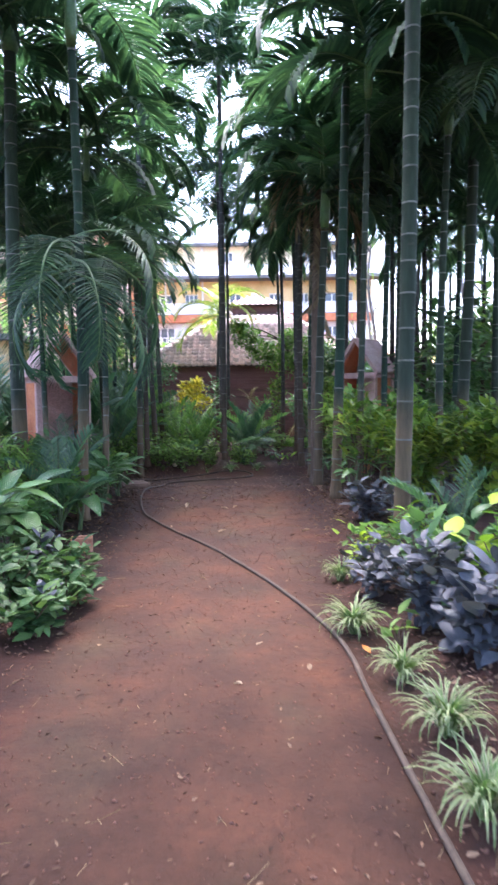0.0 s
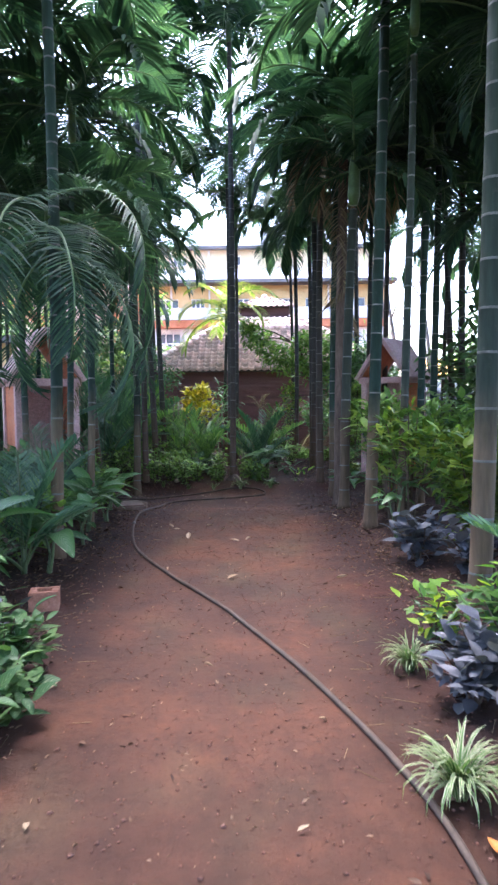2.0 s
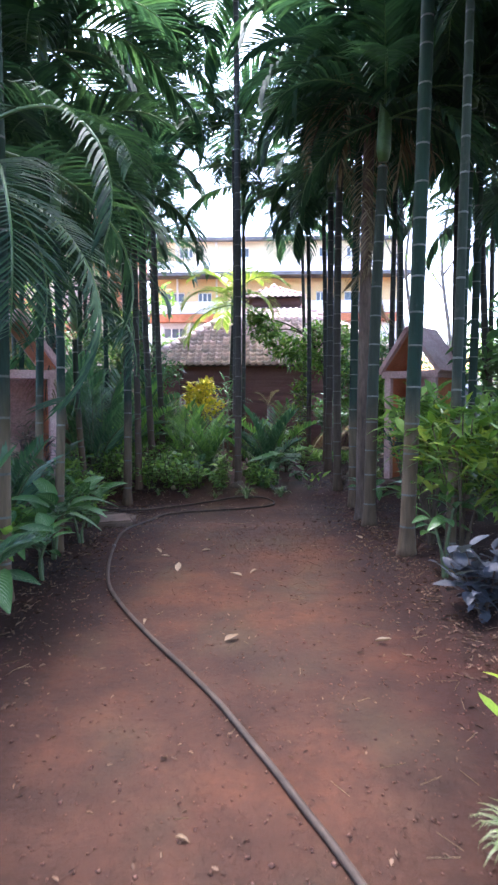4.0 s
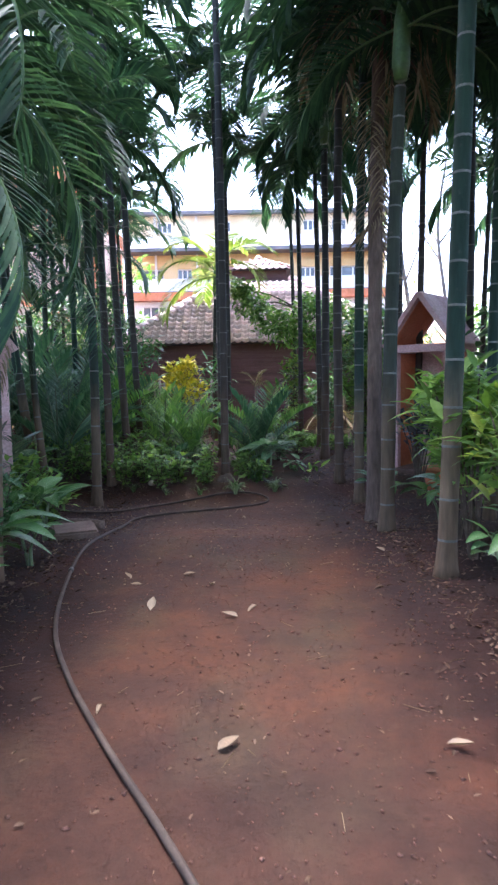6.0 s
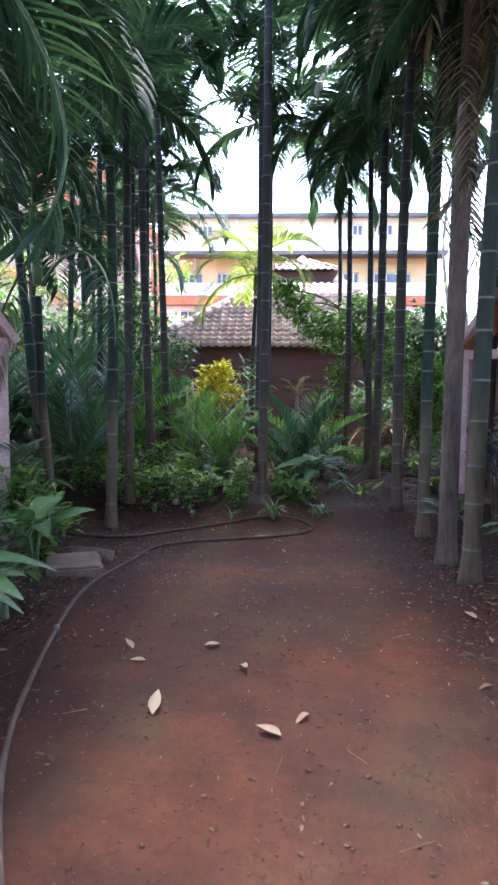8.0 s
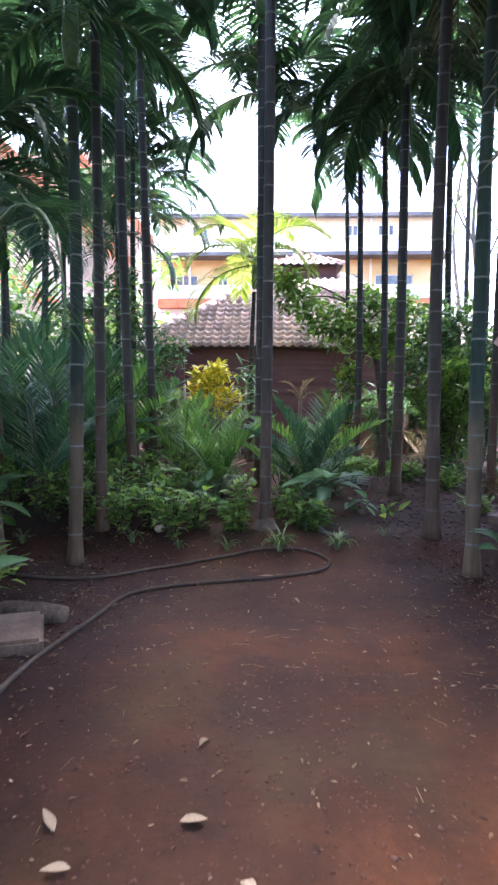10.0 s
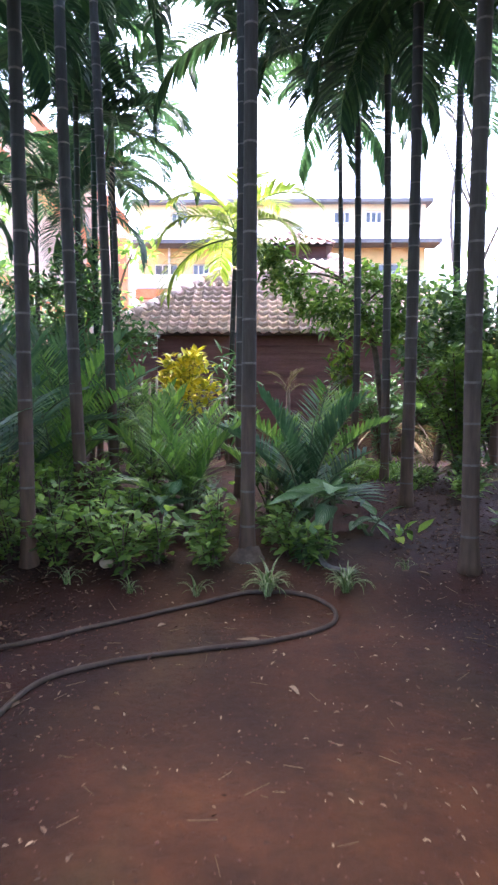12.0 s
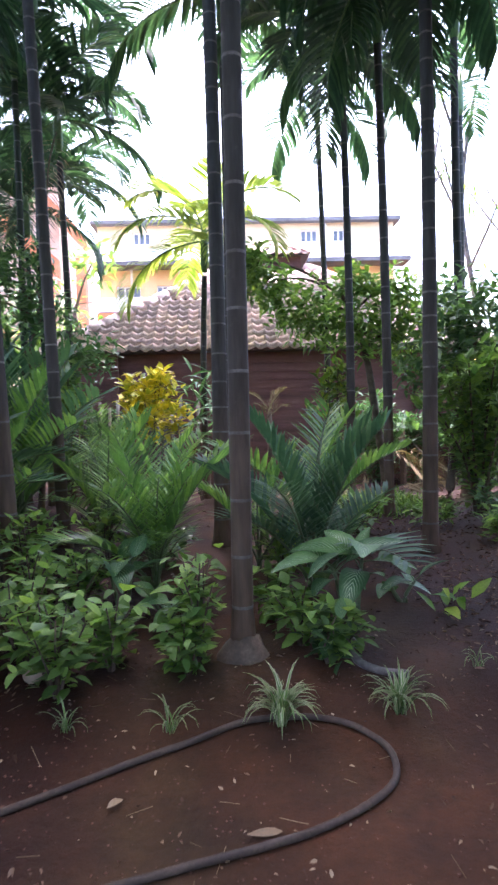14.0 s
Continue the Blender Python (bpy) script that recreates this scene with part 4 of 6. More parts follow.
# low hedge at the end of the path
for i, (sx, sy, sh, sw) in enumerate([(-2.25, 13.0, 0.48, 0.6), (-1.9, 12.95, 0.5, 0.6), (-1.62, 13.1, 0.52, 0.55), (-1.4, 12.85, 0.5, 0.5), (-1.18, 13.05, 0.42, 0.4), (-0.76, 13.12, 0.66, 0.36), (-0.80, 13.0, 0.34, 0.34), (-2.1, 13.5, 0.6, 0.6), (-1.75, 13.6, 0.55, 0.6), (-2.7, 13.2, 0.6, 0.6), (-0.2, 13.3, 0.4, 0.4), (-0.02, 13.1, 0.3, 0.32), (-0.3, 13.7, 0.36, 0.4)]):
    shrub("low_shrub", "low light-green leafy shrub", sx, sy, sh, sw, [LEAF], "hedge", 0.10, 8, 84, ROUND, 0.08, 18, i, group="low hedge shrubs")
shrub("cream_shrub", VARI, -0.1, 13.05, 0.28, 0.3, [LEAF_CREAM], "cream", 0.12, 4, 30)
shrub("bright_shrub", "small seedling with yellow-green leaves", 0.77, 13.7, 0.22, 0.2, [LEAF_BRIGHT], "bright", 0.17, 2, 10)
for i, (sx, sy, sh) in enumerate([(-2.6, 13.7, 0.65), (-2.35, 14.2, 0.7), (-1.95, 14.3, 0.65), (-2.9, 14.3, 0.75), (-3.2, 13.4, 0.7), (-1.5, 13.75, 0.5)]):
    shrub("low_shrub", "low light-green leafy shrub", sx, sy, sh, 0.6, [LEAF], "leaf", 0.10, 10, 260, SMALL, 0.05, 18, i + 20, False, group="low hedge shrubs")
# further back
shrub("green_shrub", "sunlit mid-green garden bush", -2.75, 18.3, 2.1, 1.1, [LEAF], "leaf", 0.15, 12, 900, SMALL, 0.1, single=False, thick=0.014)
shrub("green_shrub", "sunlit mid-green garden bush", -3.9, 16.4, 1.7, 1.2, [LEAF], "leaf", 0.15, 12, 800, SMALL, 0.1, single=False, thick=0.014)
shrub("green_shrub", "sunlit mid-green garden bush", 0.5, 17.2, 0.8, 0.7, [LEAF], "leaf", 0.13, 9, 300, SMALL, 0.1, single=False, thick=0.01)
shrub("yellow_croton", "croton with bright yellow upper leaves", -1.66, 18.9, 2.05, 1.1, [LEAF_YELLOW], "yel", 0.19, 14, 620, SMALL, 0.62, single=False)
shrub("yellow_croton", "croton with bright yellow upper leaves", -2.35, 17.9, 1.2, 0.6, [LEAF_LIME], "lim2", 0.18, 7, 130, NARROW, 0.4, single=False)
shrub("dracaena", "tall dracaena with cream-striped narrow leaves", -1.0, 19.4, 1.95, 0.6, [LEAF_VARIEG], "drac", 0.38, 5, 110, NARROW, 0.3, 30, single=False)
shrub("green_shrub", "dense yellow-green bush against the hut", 0.82, 18.2, 2.15, 0.6, [LEAF_LIME], "lim3", 0.15, 10, 520, SMALL, 0.2, single=False)
shrub("green_shrub", "leafy bush under the palms", 2.35, 17.2, 2.1, 1.7, [LEAF], "leaf", 0.16, 14, 2200, SMALL, 0.12, single=False, thick=0.02)
shrub("green_shrub", "dark leafy bush under the palms", 3.3, 18.6, 1.9, 1.6, [LEAF_DARK], "dk2", 0.16, 14, 1700, SMALL, 0.1, single=False, thick=0.02)
shrub("green_shrub", "dark leafy bush under the palms", 1.7, 19.6, 1.6, 1.2, [LEAF_DARK], "dk2", 0.16, 12, 1000, SMALL, 0.1, single=False, thick=0.015)
for i, (sx, sy, sh, sw) in enumerate([(-3.3, 17.9, 1.5, 1.2), (-4.6, 14.6, 1.5, 1.4), (-5.6, 16.8, 1.9, 1.6), (-4.0, 20.3, 1.9, 1.6), (-6.6, 14.2, 1.9, 1.7), (-2.6, 20.4, 1.5, 1.0), (-3.9, 12.0, 1.1, 1.1), (-4.9, 11.2, 1.4, 1.4), (3.2, 12.6, 1.2, 1.2), (3.6, 10.6, 1.4, 1.4), (3.6, 7.8, 1.3, 1.4), (4.6, 14.6, 1.5, 1.5), (-4.4, 8.8, 1.3, 1.4), (-4.0, 6.4, 1.2, 1.3), (2.6, 20.6, 1.2, 1.3), (3.6, 20.9, 1.3, 1.3), (4.4, 20.2, 1.2, 1.3), (4.0, 22.6, 1.6, 1.5), (5.4, 22.0, 1.5, 1.5)]):
    shrub("green_shrub", "dense dark green garden bush", sx, sy, sh, sw, [LEAF_DARK], "dk2", 0.18, 12, 900, SMALL, 0.06, 20, i, False, 0.014, "garden bushes")

# ---- broad-leaved dumb canes ----
CANE = "dumb cane with broad pale-veined drooping leaves"
for i, (sx, sy, sh, leaf, n) in enumerate([(0.12, 13.45, 0.50, 0.40, 14), (-1.28, 13.95, 0.38, 0.40, 12), (-0.95, 13.6, 0.22, 0.24, 8), (-1.95, 8.35, 0.5, 0.38, 24), (-2.06, 9.9, 0.52, 0.36, 14), (-1.86, 6.75, 0.42, 0.34, 14), (-1.84, 7.75, 0.40, 0.32, 12), (-1.92, 9.1, 0.38, 0.30, 10), (-2.2, 5.6, 0.5, 0.40, 24), (-2.05, 4.9, 0.72, 0.44, 22), (-2.15, 7.6, 0.5, 0.38, 20), (1.32, 7.85, 0.66, 0.27, 16), (1.33, 11.55, 0.45, 0.25, 14), (-3.1, 12.5, 0.6, 0.5, 12), (0.55, 14.0, 0.2, 0.25, 8), (-2.3, 6.2, 0.6, 0.5, 14), (-2.3, 4.2, 0.9, 0.55, 16), (1.65, 10.2, 0.5, 0.36, 12)]):
    shrub("dumb_cane", CANE, sx, sy, sh, 0.3, [LEAF_VARIEG, GREENSTEM], "cane", leaf, 2, n, BROAD, 0.62, 24, i + 50, thick=0.02, group="dumb canes", stem=GREENSTEM)


# ---- spider plants ----
def blade(droop, seed):
    s, p, a = Shape(), Vector((0, 0, 0)), 1.3
    mid = []
    for i in range(7):
        mid.append(p.copy())
        p = p + Vector((0, math.cos(a), math.sin(a))) / 6
        a -= droop / 6 * (0.4 + i * 0.25)
    w = [0.012, 0.017, 0.019, 0.018, 0.015, 0.010, 0.0015]
    s.ribbon(mid, Vector((1, 0, 0)), w, 0.5, mat=0)
    for sg in (-1, 1):
        s.ribbon([q + Vector((sg * w[i] * 0.86, 0, w[i] * 0.47 + 0.003)) for i, q in enumerate(mid)], Vector((1, 0, 0)), [k * 0.30 for k in w], 0, mat=1)
    return s.mesh("leaf", [BLADE_GREEN, BLADE_CREAM])


BLADES = [blade(2.4, 1), blade(3.3, 2), blade(1.7, 3)]


def spider_plant(x, y, size, n, seed):
    rnd = random.Random(seed)
    p = root("spider_plant", x, y, ground_z(x, y) - 0.005, "cream-striped spider plant tuft on the bare soil", "plant", "spider plants")
    for i in range(n):
        sc = size * rnd.uniform(0.7, 1.15)
        m = Matrix.Translation((rnd.uniform(-0.02, 0.02), rnd.uniform(-0.02, 0.02), 0)) @ pose(0, 0, 0, rnd.uniform(-18, 14), 0, i * 137.5 + rnd.uniform(-20, 20)) @ Matrix.Diagonal((sc * rnd.uniform(0.8, 1.2), sc, sc, 1))
        part("leaf", BLADES[i % 3], None, p, m=m)


for i, (sx, sy, sz, n) in enumerate([(0.62, 3.74, 0.29, 120), (0.77, 3.10, 0.27, 80), (0.82, 2.55, 0.30, 90), (0.70, 4.82, 0.24, 80), (0.79, 2.05, 0.32, 70), (-0.37, 12.62, 0.28, 70), (0.16, 12.66, 0.25, 56), (-0.85, 12.6, 0.2, 16), (0.62, 12.95, 0.15, 12), (-1.75, 12.72, 0.2, 18), (-2.2, 12.6, 0.2, 16), (-2.75, 12.6, 0.2, 18), (-1.3, 12.62, 0.17, 14)]):
    spider_plant(sx, sy, sz, n, i)


# ---- trees ----
def tree(name, label, x, y, trunk, clumps, mat, leaf, per, seed, bark_=TWIG):
    """trunk: (radius, points); clumps: centre and size, each joined to the trunk by a limb."""
    rnd = random.Random(seed)
    p = root(name, x, y, ground_z(x, y) - 0.03, label, "tree")
    r, pts = trunk
    line = spread(pts, 6)
    s = Shape()
    s.tube(line, [r * (1.3 if i == 0 else 1.0) * (1 - 0.6 * i / len(line)) for i in range(len(line))], 9)
    part("trunk", s, bark_, p)
    s = Shape()
    for c, size in clumps:
        c = Vector(c)
        k = min(range(len(line)), key=lambda j: (line[j] - c).length + (0 if line[j].z < c.z else 5))
        limb = spread([line[k], line[k].lerp(c, 0.5) + Vector((0, 0, 0.12)), c], 4)
        t = Shape()
        t.tube(limb, [r * 0.4 * (1 - 0.8 * i / len(limb)) for i in range(len(limb))], 6, cap=False)
        part("limb", t, bark_, p)
        for i in range(int(per * size)):
            d = Vector((rnd.gauss(0, 1), rnd.gauss(0, 1), rnd.gauss(0, 0.7))).normalized() * size * rnd.uniform(0.25, 1.1) ** 0.7
            sc = leaf * rnd.uniform(0.7, 1.2)
            m = Matrix.Translation(c + d) @ pose(0, 0, 0, rnd.uniform(-50, 40), rnd.uniform(-30, 30), rnd.uniform(0, 360)) @ Matrix.Diagonal((sc, sc, sc, 1))
            s.stamp(SMALL[i % 3], m)
    tagged(part("crown", s, [mat], p), kind="stuff")


rt = random.Random(5)
tree("garden_tree", "small dark-leaved tree beside the hut", -3.2, 18.7, (0.05, [(0, 0, 0), (0.05, 0, 1.0), (-0.1, 0.1, 2.0), (0.1, 0, 2.9)]),
     [((0.75, 0, 2.1), 0.40), ((0.3, -0.1, 2.6), 0.45), ((-0.3, 0, 2.9), 0.5), ((-0.7, 0.1, 2.2), 0.5), ((0.2, 0, 1.8), 0.45), ((-0.2, 0.1, 3.4), 0.42), ((-1.0, 0, 2.9), 0.45), ((-1.3, 0.1, 2.1), 0.5)], LEAF_DARK, 0.15, 620, 7)
tree("garden_tree", "spreading dark-leaved small tree before the hut", 1.7, 18.9, (0.07, [(0, 0, 0), (-0.15, 0, 1.1), (-0.3, 0.1, 2.2), (-0.6, 0.2, 3.0)]),
     [((-1.7, 0.1, 3.15), 0.42), ((-1.2, 0, 2.75), 0.5), ((-0.75, 0.1, 2.55), 0.5), ((-0.2, 0, 2.45), 0.5), ((0.35, 0, 2.3), 0.5), ((0.2, 0.1, 3.0), 0.38), ((-0.4, 0.1, 3.1), 0.35), ((0.85, 0.2, 2.7), 0.42), ((-1.95, 0.2, 3.5), 0.3)], LEAF, 0.16, 900, 1)
tree("garden_tree", "leaning leafy tree by the boundary wall", 2.25, 17.9, (0.06, [(-0.25, -0.6, 0), (-0.1, -0.4, 0.7), (0.2, 0, 1.6), (0.5, 0.2, 2.4)]),
     [((0.5, 0, 2.1), 0.6), ((-0.1, 0, 1.8), 0.55), ((1.1, 0.2, 2.0), 0.6), ((0.2, 0.1, 2.6), 0.5), ((0.9, 0, 1.5), 0.5)], LEAF_DARK, 0.17, 800, 2)
# The last seven trees are unseen, added to block low sky light from behind.
for i, (tx, ty, th) in enumerate([(-6.2, 24.5, 4.2), (-4.3, 26.0, 5.0), (-8.5, 22.0, 5.0), (-10.0, 27.0, 7.0), (9.8, 27.0, 3.6), (10.5, 31.0, 4.6), (13.0, 26.0, 5.0), (-9.0, 15.0, 5.5), (-8.0, 10.5, 5.5), (7.6, 12.0, 5.0), (8.0, 17.5, 4.6), (6.8, 8.0, 5.0), (5.7, 15.2, 3.4), (6.6, 13.2, 4.2), (5.1, 12.6, 2.8), (-3.5, -9.0, 6.0), (0.5, -10.0, 6.0), (4.0, -9.0, 6.0), (-7.5, -4.0, 6.0), (7.5, -3.0, 6.0), (-7.0, 2.0, 6.0), (7.2, 2.5, 6.0)]):
    cl = [((rt.uniform(-1.5, 1.5), rt.uniform(-1.2, 1.2), th * rt.uniform(0.45, 1.0)), rt.uniform(0.6, 1.0)) for _ in range(9)]
    tree("garden_tree", "broad-leaved green tree behind the garden", tx, ty, (0.12, [(0, 0, 0), (0.1, 0, th * 0.4), (-0.1, 0.1, th * 0.8)]), cl, LEAF if i % 2 else LEAF_DARK, 0.26, 190, 20 + i, BROWN)


def bare_tree(x, y, tall, seed):
    """Thin tree with slanting bare limbs and sparse leaves."""
    rnd = random.Random(seed)
    p = root("slender_tree", x, y, -0.03, "thin half-bare tree with slanting grey limbs", "tree", "slender trees")
    line = spread([(0, 0, 0), (0.1, 0, tall * 0.35), (-0.2, 0.1, tall * 0.7), (0.1, 0, tall)], 6)
    s = Shape()
    s.tube(line, [0.09 * (1 - 0.75 * i / len(line)) for i in range(len(line))], 8)
    part("trunk", s, FENCE, p)
    crown = Shape()
    for i in range(9):
        k = rnd.randint(4, len(line) - 2)
        a, ln = rnd.uniform(0, 6.28), rnd.uniform(1.0, 2.2)
        end = line[k] + Vector((math.cos(a) * ln * 0.7, math.sin(a) * ln * 0.7, ln))
        limb = spread([line[k], line[k].lerp(end, 0.5) + Vector((0, 0, -0.1)), end], 4)
        t = Shape()
        t.tube(limb, [0.035 * (1 - 0.7 * j / len(limb)) for j in range(len(limb))], 6, cap=False)
        part("limb", t, FENCE, p)
        for j in range(26):
            q = limb[rnd.randint(3, len(limb) - 1)] + Vector((rnd.gauss(0, 0.25), rnd.gauss(0, 0.25), rnd.gauss(0, 0.25)))
            sc = rnd.uniform(0.14, 0.26)
            crown.stamp(NARROW[j % 3], Matrix.Translation(q) @ pose(0, 0, 0, rnd.uniform(-70, 10), 0, rnd.uniform(0, 360)) @ Matrix.Diagonal((sc, sc, sc, 1)))
    tagged(part("crown", crown, [LEAF], p), kind="stuff")


for i, (tx, ty, th) in enumerate([(4.6, 23.0, 8.0), (6.0, 24.0, 8.5), (5.2, 27.0, 9.0), (7.8, 22.5, 8.0), (9.4, 25.0, 9.0)]):
    bare_tree(tx, ty, th, 40 + i)


# ---- hose ----
def make_hose():
    pts = [(0.66, 1.2), (0.60, 2.2), (0.56, 2.93), (0.55, 3.36), (0.49, 3.76), (0.31, 4.34), (0.04, 5.02), (-0.37, 5.9), (-0.77, 6.60), (-1.1, 7.22), (-1.34, 7.83),
           (-1.52, 8.7), (-1.61, 9.45), (-1.60, 10.2), (-1.56, 11.0), (-1.48, 11.45), (-1.10, 11.71), (-0.56, 11.89), (-0.30, 11.98), (-0.1, 12.11), (0.03, 12.25),
           (0.055, 12.42), (-0.03, 12.55), (-0.16, 12.62), (-0.34, 12.64), (-0.54, 12.62), (-0.76, 12.52), (-1.00, 12.41), (-1.38, 12.18), (-1.66, 11.96), (-1.95, 11.78), (-2.3, 11.7), (-2.8, 11.8), (-3.4, 11.8)]
    line = spread([(x, y, 0) for x, y in pts], 6)
    for v in line:
        v.z = ground_z(v.x, v.y) + 0.014
    s = Shape()
    s.tube(line, 0.0138, 10)
    hose = root("garden_hose", 0, 0, 0, "long grey-brown rubber garden hose winding over the path", "hose")
    part("tube", s, HOSE, hose)
    k = min(range(len(line)), key=lambda j: abs(line[j].y - 8.97) + abs(line[j].x + 1.55))
    s = Shape()
    s.tube([line[k - 1].lerp(line[k], 0.72), line[k - 1].lerp(line[k], 0.8), line[k].lerp(line[k + 1], 0.2), line[k].lerp(line[k + 1], 0.28)], [0.0142, 0.019, 0.019, 0.0142], 10)
    part("coupling", s, DARK, hose, "dark clamped coupling")


make_hose()


# ---- pavilions ----
def pavilion(x, y, rz, label, size=1.0):
    """Small gabled plaster shrine: posts, ring beam, two gable roof slabs, open gables, walls behind."""
    p = root("garden_shrine", x, y, ground_z(x, y) - 0.05, label, "shrine", "gabled shrines", rz)
    w, dep, hb, ha = 0.40 * size, 0.36 * size, 1.78 * size, 2.6 * size
    for sx in (-1, 1):
        for sy in (-1, 1):
            s = Shape()
            s.box(sx * w - 0.055, sy * dep - 0.055, 0.1, sx * w + 0.055, sy * dep + 0.055, 1.28, bevel=0.008)
            s.box(sx * w - 0.055, sy * dep - 0.055, 1.295, sx * w + 0.055, sy * dep + 0.055, hb, bevel=0.008)
            s.box(sx * w - 0.048, sy * dep - 0.048, 1.27, sx * w + 0.048, sy * dep + 0.048, 1.30)
            part("post", s, PINK, p, smooth=False)
    s = Shape()
    s.box(-w - 0.16, -dep - 0.16, 0, w + 0.16, dep + 0.16, 0.1, bevel=0.012)
    part("plinth", s, CONCRETE, p, smooth=False)
    for sy in (-1, 1):
        s = Shape()
        s.box(-w - 0.10, sy * dep - 0.07, hb, w + 0.10, sy * dep + 0.07, hb + 0.11, bevel=0.008)
        part("beam", s, PINK, p, smooth=False)
    for sx in (-1, 1):
        s = Shape()
        s.box(sx * w - 0.05, -dep + 0.07, hb + 0.003, sx * w + 0.05, dep - 0.07, hb + 0.10)
        part("beam", s, PINK, p, smooth=False)
        s = Shape()
        s.box(sx * w - 0.02, -dep + 0.055, 0.1, sx * w + 0.02, dep - 0.055, hb)
        part("side_wall", s, ORANGEWASH, p, smooth=False)
        length = math.hypot(w + 0.14, ha - hb - 0.08)
        ang = math.degrees(math.atan2(ha - hb - 0.08, w + 0.14))
        s = Shape()
        s.box(0, -dep - 0.12, -0.035, length, dep + 0.12, 0.035, bevel=0.006)
        m = Matrix.Translation((0, 0, ha)) @ pose(0, 0, 0, 0, ang if sx > 0 else 180 - ang, 0)
        part("roof_slab", s, PINK, p, smooth=False, m=m)
        s = Shape()
        s.box(0.10, -dep - 0.02, 0.037 if sx < 0 else -0.048, length - 0.10, dep + 0.02, 0.048 if sx < 0 else -0.037)
        part("soffit", s, ORANGEWASH, p, "orange painted underside", False, m)
    s = Shape()
    s.box(-w + 0.055, dep - 0.04, 0.1, w - 0.055, dep + 0.02, hb)
    part("back_wall", s, PINK, p, smooth=False)


pavilion(2.52, 13.5, -41, "faded pink plaster garden shrine with an open gable", 0.99)
pavilion(-3.45, 11.35, 34, "faded pink plaster garden shrine with an open gable", 1.05)

# ---- small things on the ground ----
blk = root("hollow_brick", -1.60, 5.88, ground_z(-1.6, 5.88) - 0.008, "terracotta hollow brick lying at the bed's edge", "brick", "", 12)
s = Shape()
for x0, y0, x1, y1 in ((-0.10, -0.075, 0.10, -0.035), (-0.10, 0.035, 0.10, 0.075), (-0.10, -0.035, -0.05, 0.035), (0.05, -0.035, 0.10, 0.035)):
    s.box(x0, y0, 0, x1, y1, 0.14, bevel=0.004)
part("shell", s, BRICK, blk, smooth=False)
s = Shape()
s.box(-0.049, -0.034, 0, 0.049, 0.034, 0.11)
part("core", s, DARK, blk, "near-black block inside the hollow", False)

sl = root("stone_slab", -1.88, 10.25, ground_z(-1.88, 10.25) - 0.02, "worn concrete slab lying by the hose", "slab", "", 20)
s = Shape()
s.box(-0.21, -0.24, 0, 0.20, 0.24, 0.12, bevel=0.02)
part("slab", s, CONCRETE, sl, smooth=False)
lg = root("fallen_log", -2.02, 10.75, ground_z(-2.02, 10.75) + 0.03, "short rotten brown palm log", "log", "", 10)
s = Shape()
s.tube(spread([(-0.3, 0, 0), (0, 0.03, 0.02), (0.3, 0, 0)], 5), [0.06, 0.075, 0.07, 0.072, 0.08, 0.075, 0.07, 0.072, 0.068, 0.06, 0.055], 10)
part("log", s, BROWN, lg)

pot = root("clay_pot", 2.28, 12.4, ground_z(2.28, 12.4) - 0.01, "orange clay pot standing on bare soil", "pot")
s = Shape()
s.tube([(0, 0, 0), (0, 0, 0.02), (0, 0, 0.2), (0, 0, 0.33)], [0.11, 0.12, 0.17, 0.19], 20, cap=True)
part("body", s, CLAY, pot)
s = Shape()
s.tube([(0, 0, 0.31), (0, 0, 0.315), (0, 0, 0.36), (0, 0, 0.365)], [0.19, 0.21, 0.21, 0.17], 20)
part("rim", s, CLAY, pot)

CURL = [leaf_shape(5, 0.20, -0.30, 0.9), leaf_shape(5, 0.24, -0.15, 0.6), leaf_shape(5, 0.17, 0.25, 1.1)]
FALLEN = [(-0.82, 8.05, 0.22, 1), (-0.28, 7.93, 0.17, 2), (-0.16, 8.10, 0.14, 1), (-0.48, 8.56, 0.16, 2), (-0.69, 8.79, 0.14, 1), (-0.68, 9.2, 0.13, 2), (-1.06, 8.73, 0.14, 1), (-0.96, 8.58, 0.13, 2),
          (-0.87, 6.93, 0.10, 2), (0.54, 6.57, 0.16, 2), (-0.34, 6.57, 0.17, 1), (1.12, 10.4, 0.22, 1), (0.78, 12.85, 0.16, 1), (-0.99, 12.2, 0.13, 1), (-0.28, 11.4, 0.13, 1),
          (0.02, 3.55, 0.07, 2), (0.30, 3.2, 0.10, 2), (-0.05, 3.05, 0.09, 2), (0.2, 4.3, 0.07, 1), (-0.9, 3.6, 0.08, 1), (-0.4, 4.9, 0.08, 1), (-1.15, 4.6, 0.1, 1), (0.9, 9.3, 0.15, 1), (0.7, 8.4, 0.12, 0)]
CURL_DATA = [[s.mesh("fallen_leaf", [k]) for s in CURL] for k in (LITTER, LITTER_PALE, LITTER_PALE)]
for i, (lx, ly, ls, lk) in enumerate(FALLEN):
    ob = new("fallen_leaf", CURL_DATA[lk if lk < 3 else 0][i % 3])
    ob.matrix_world = pose(lx, ly, ground_z(lx, ly) + 0.012, 0, 0, i * 67) @ Matrix.Diagonal((ls * 0.62, ls * 0.62, ls * 0.62, 1))
    tagged(ob, "dry pale tan leaf curled on the soil", "leaf", "fallen leaves")
ob = new("fallen_leaf", CURL[1].mesh("fallen_leaf", [LITTER_ORANGE]))
ob.matrix_world = pose(0.66, 3.42, ground_z(0.66, 3.42) + 0.012, 0, 0, 20) @ Matrix.Diagonal((0.085, 0.085, 0.085, 1))
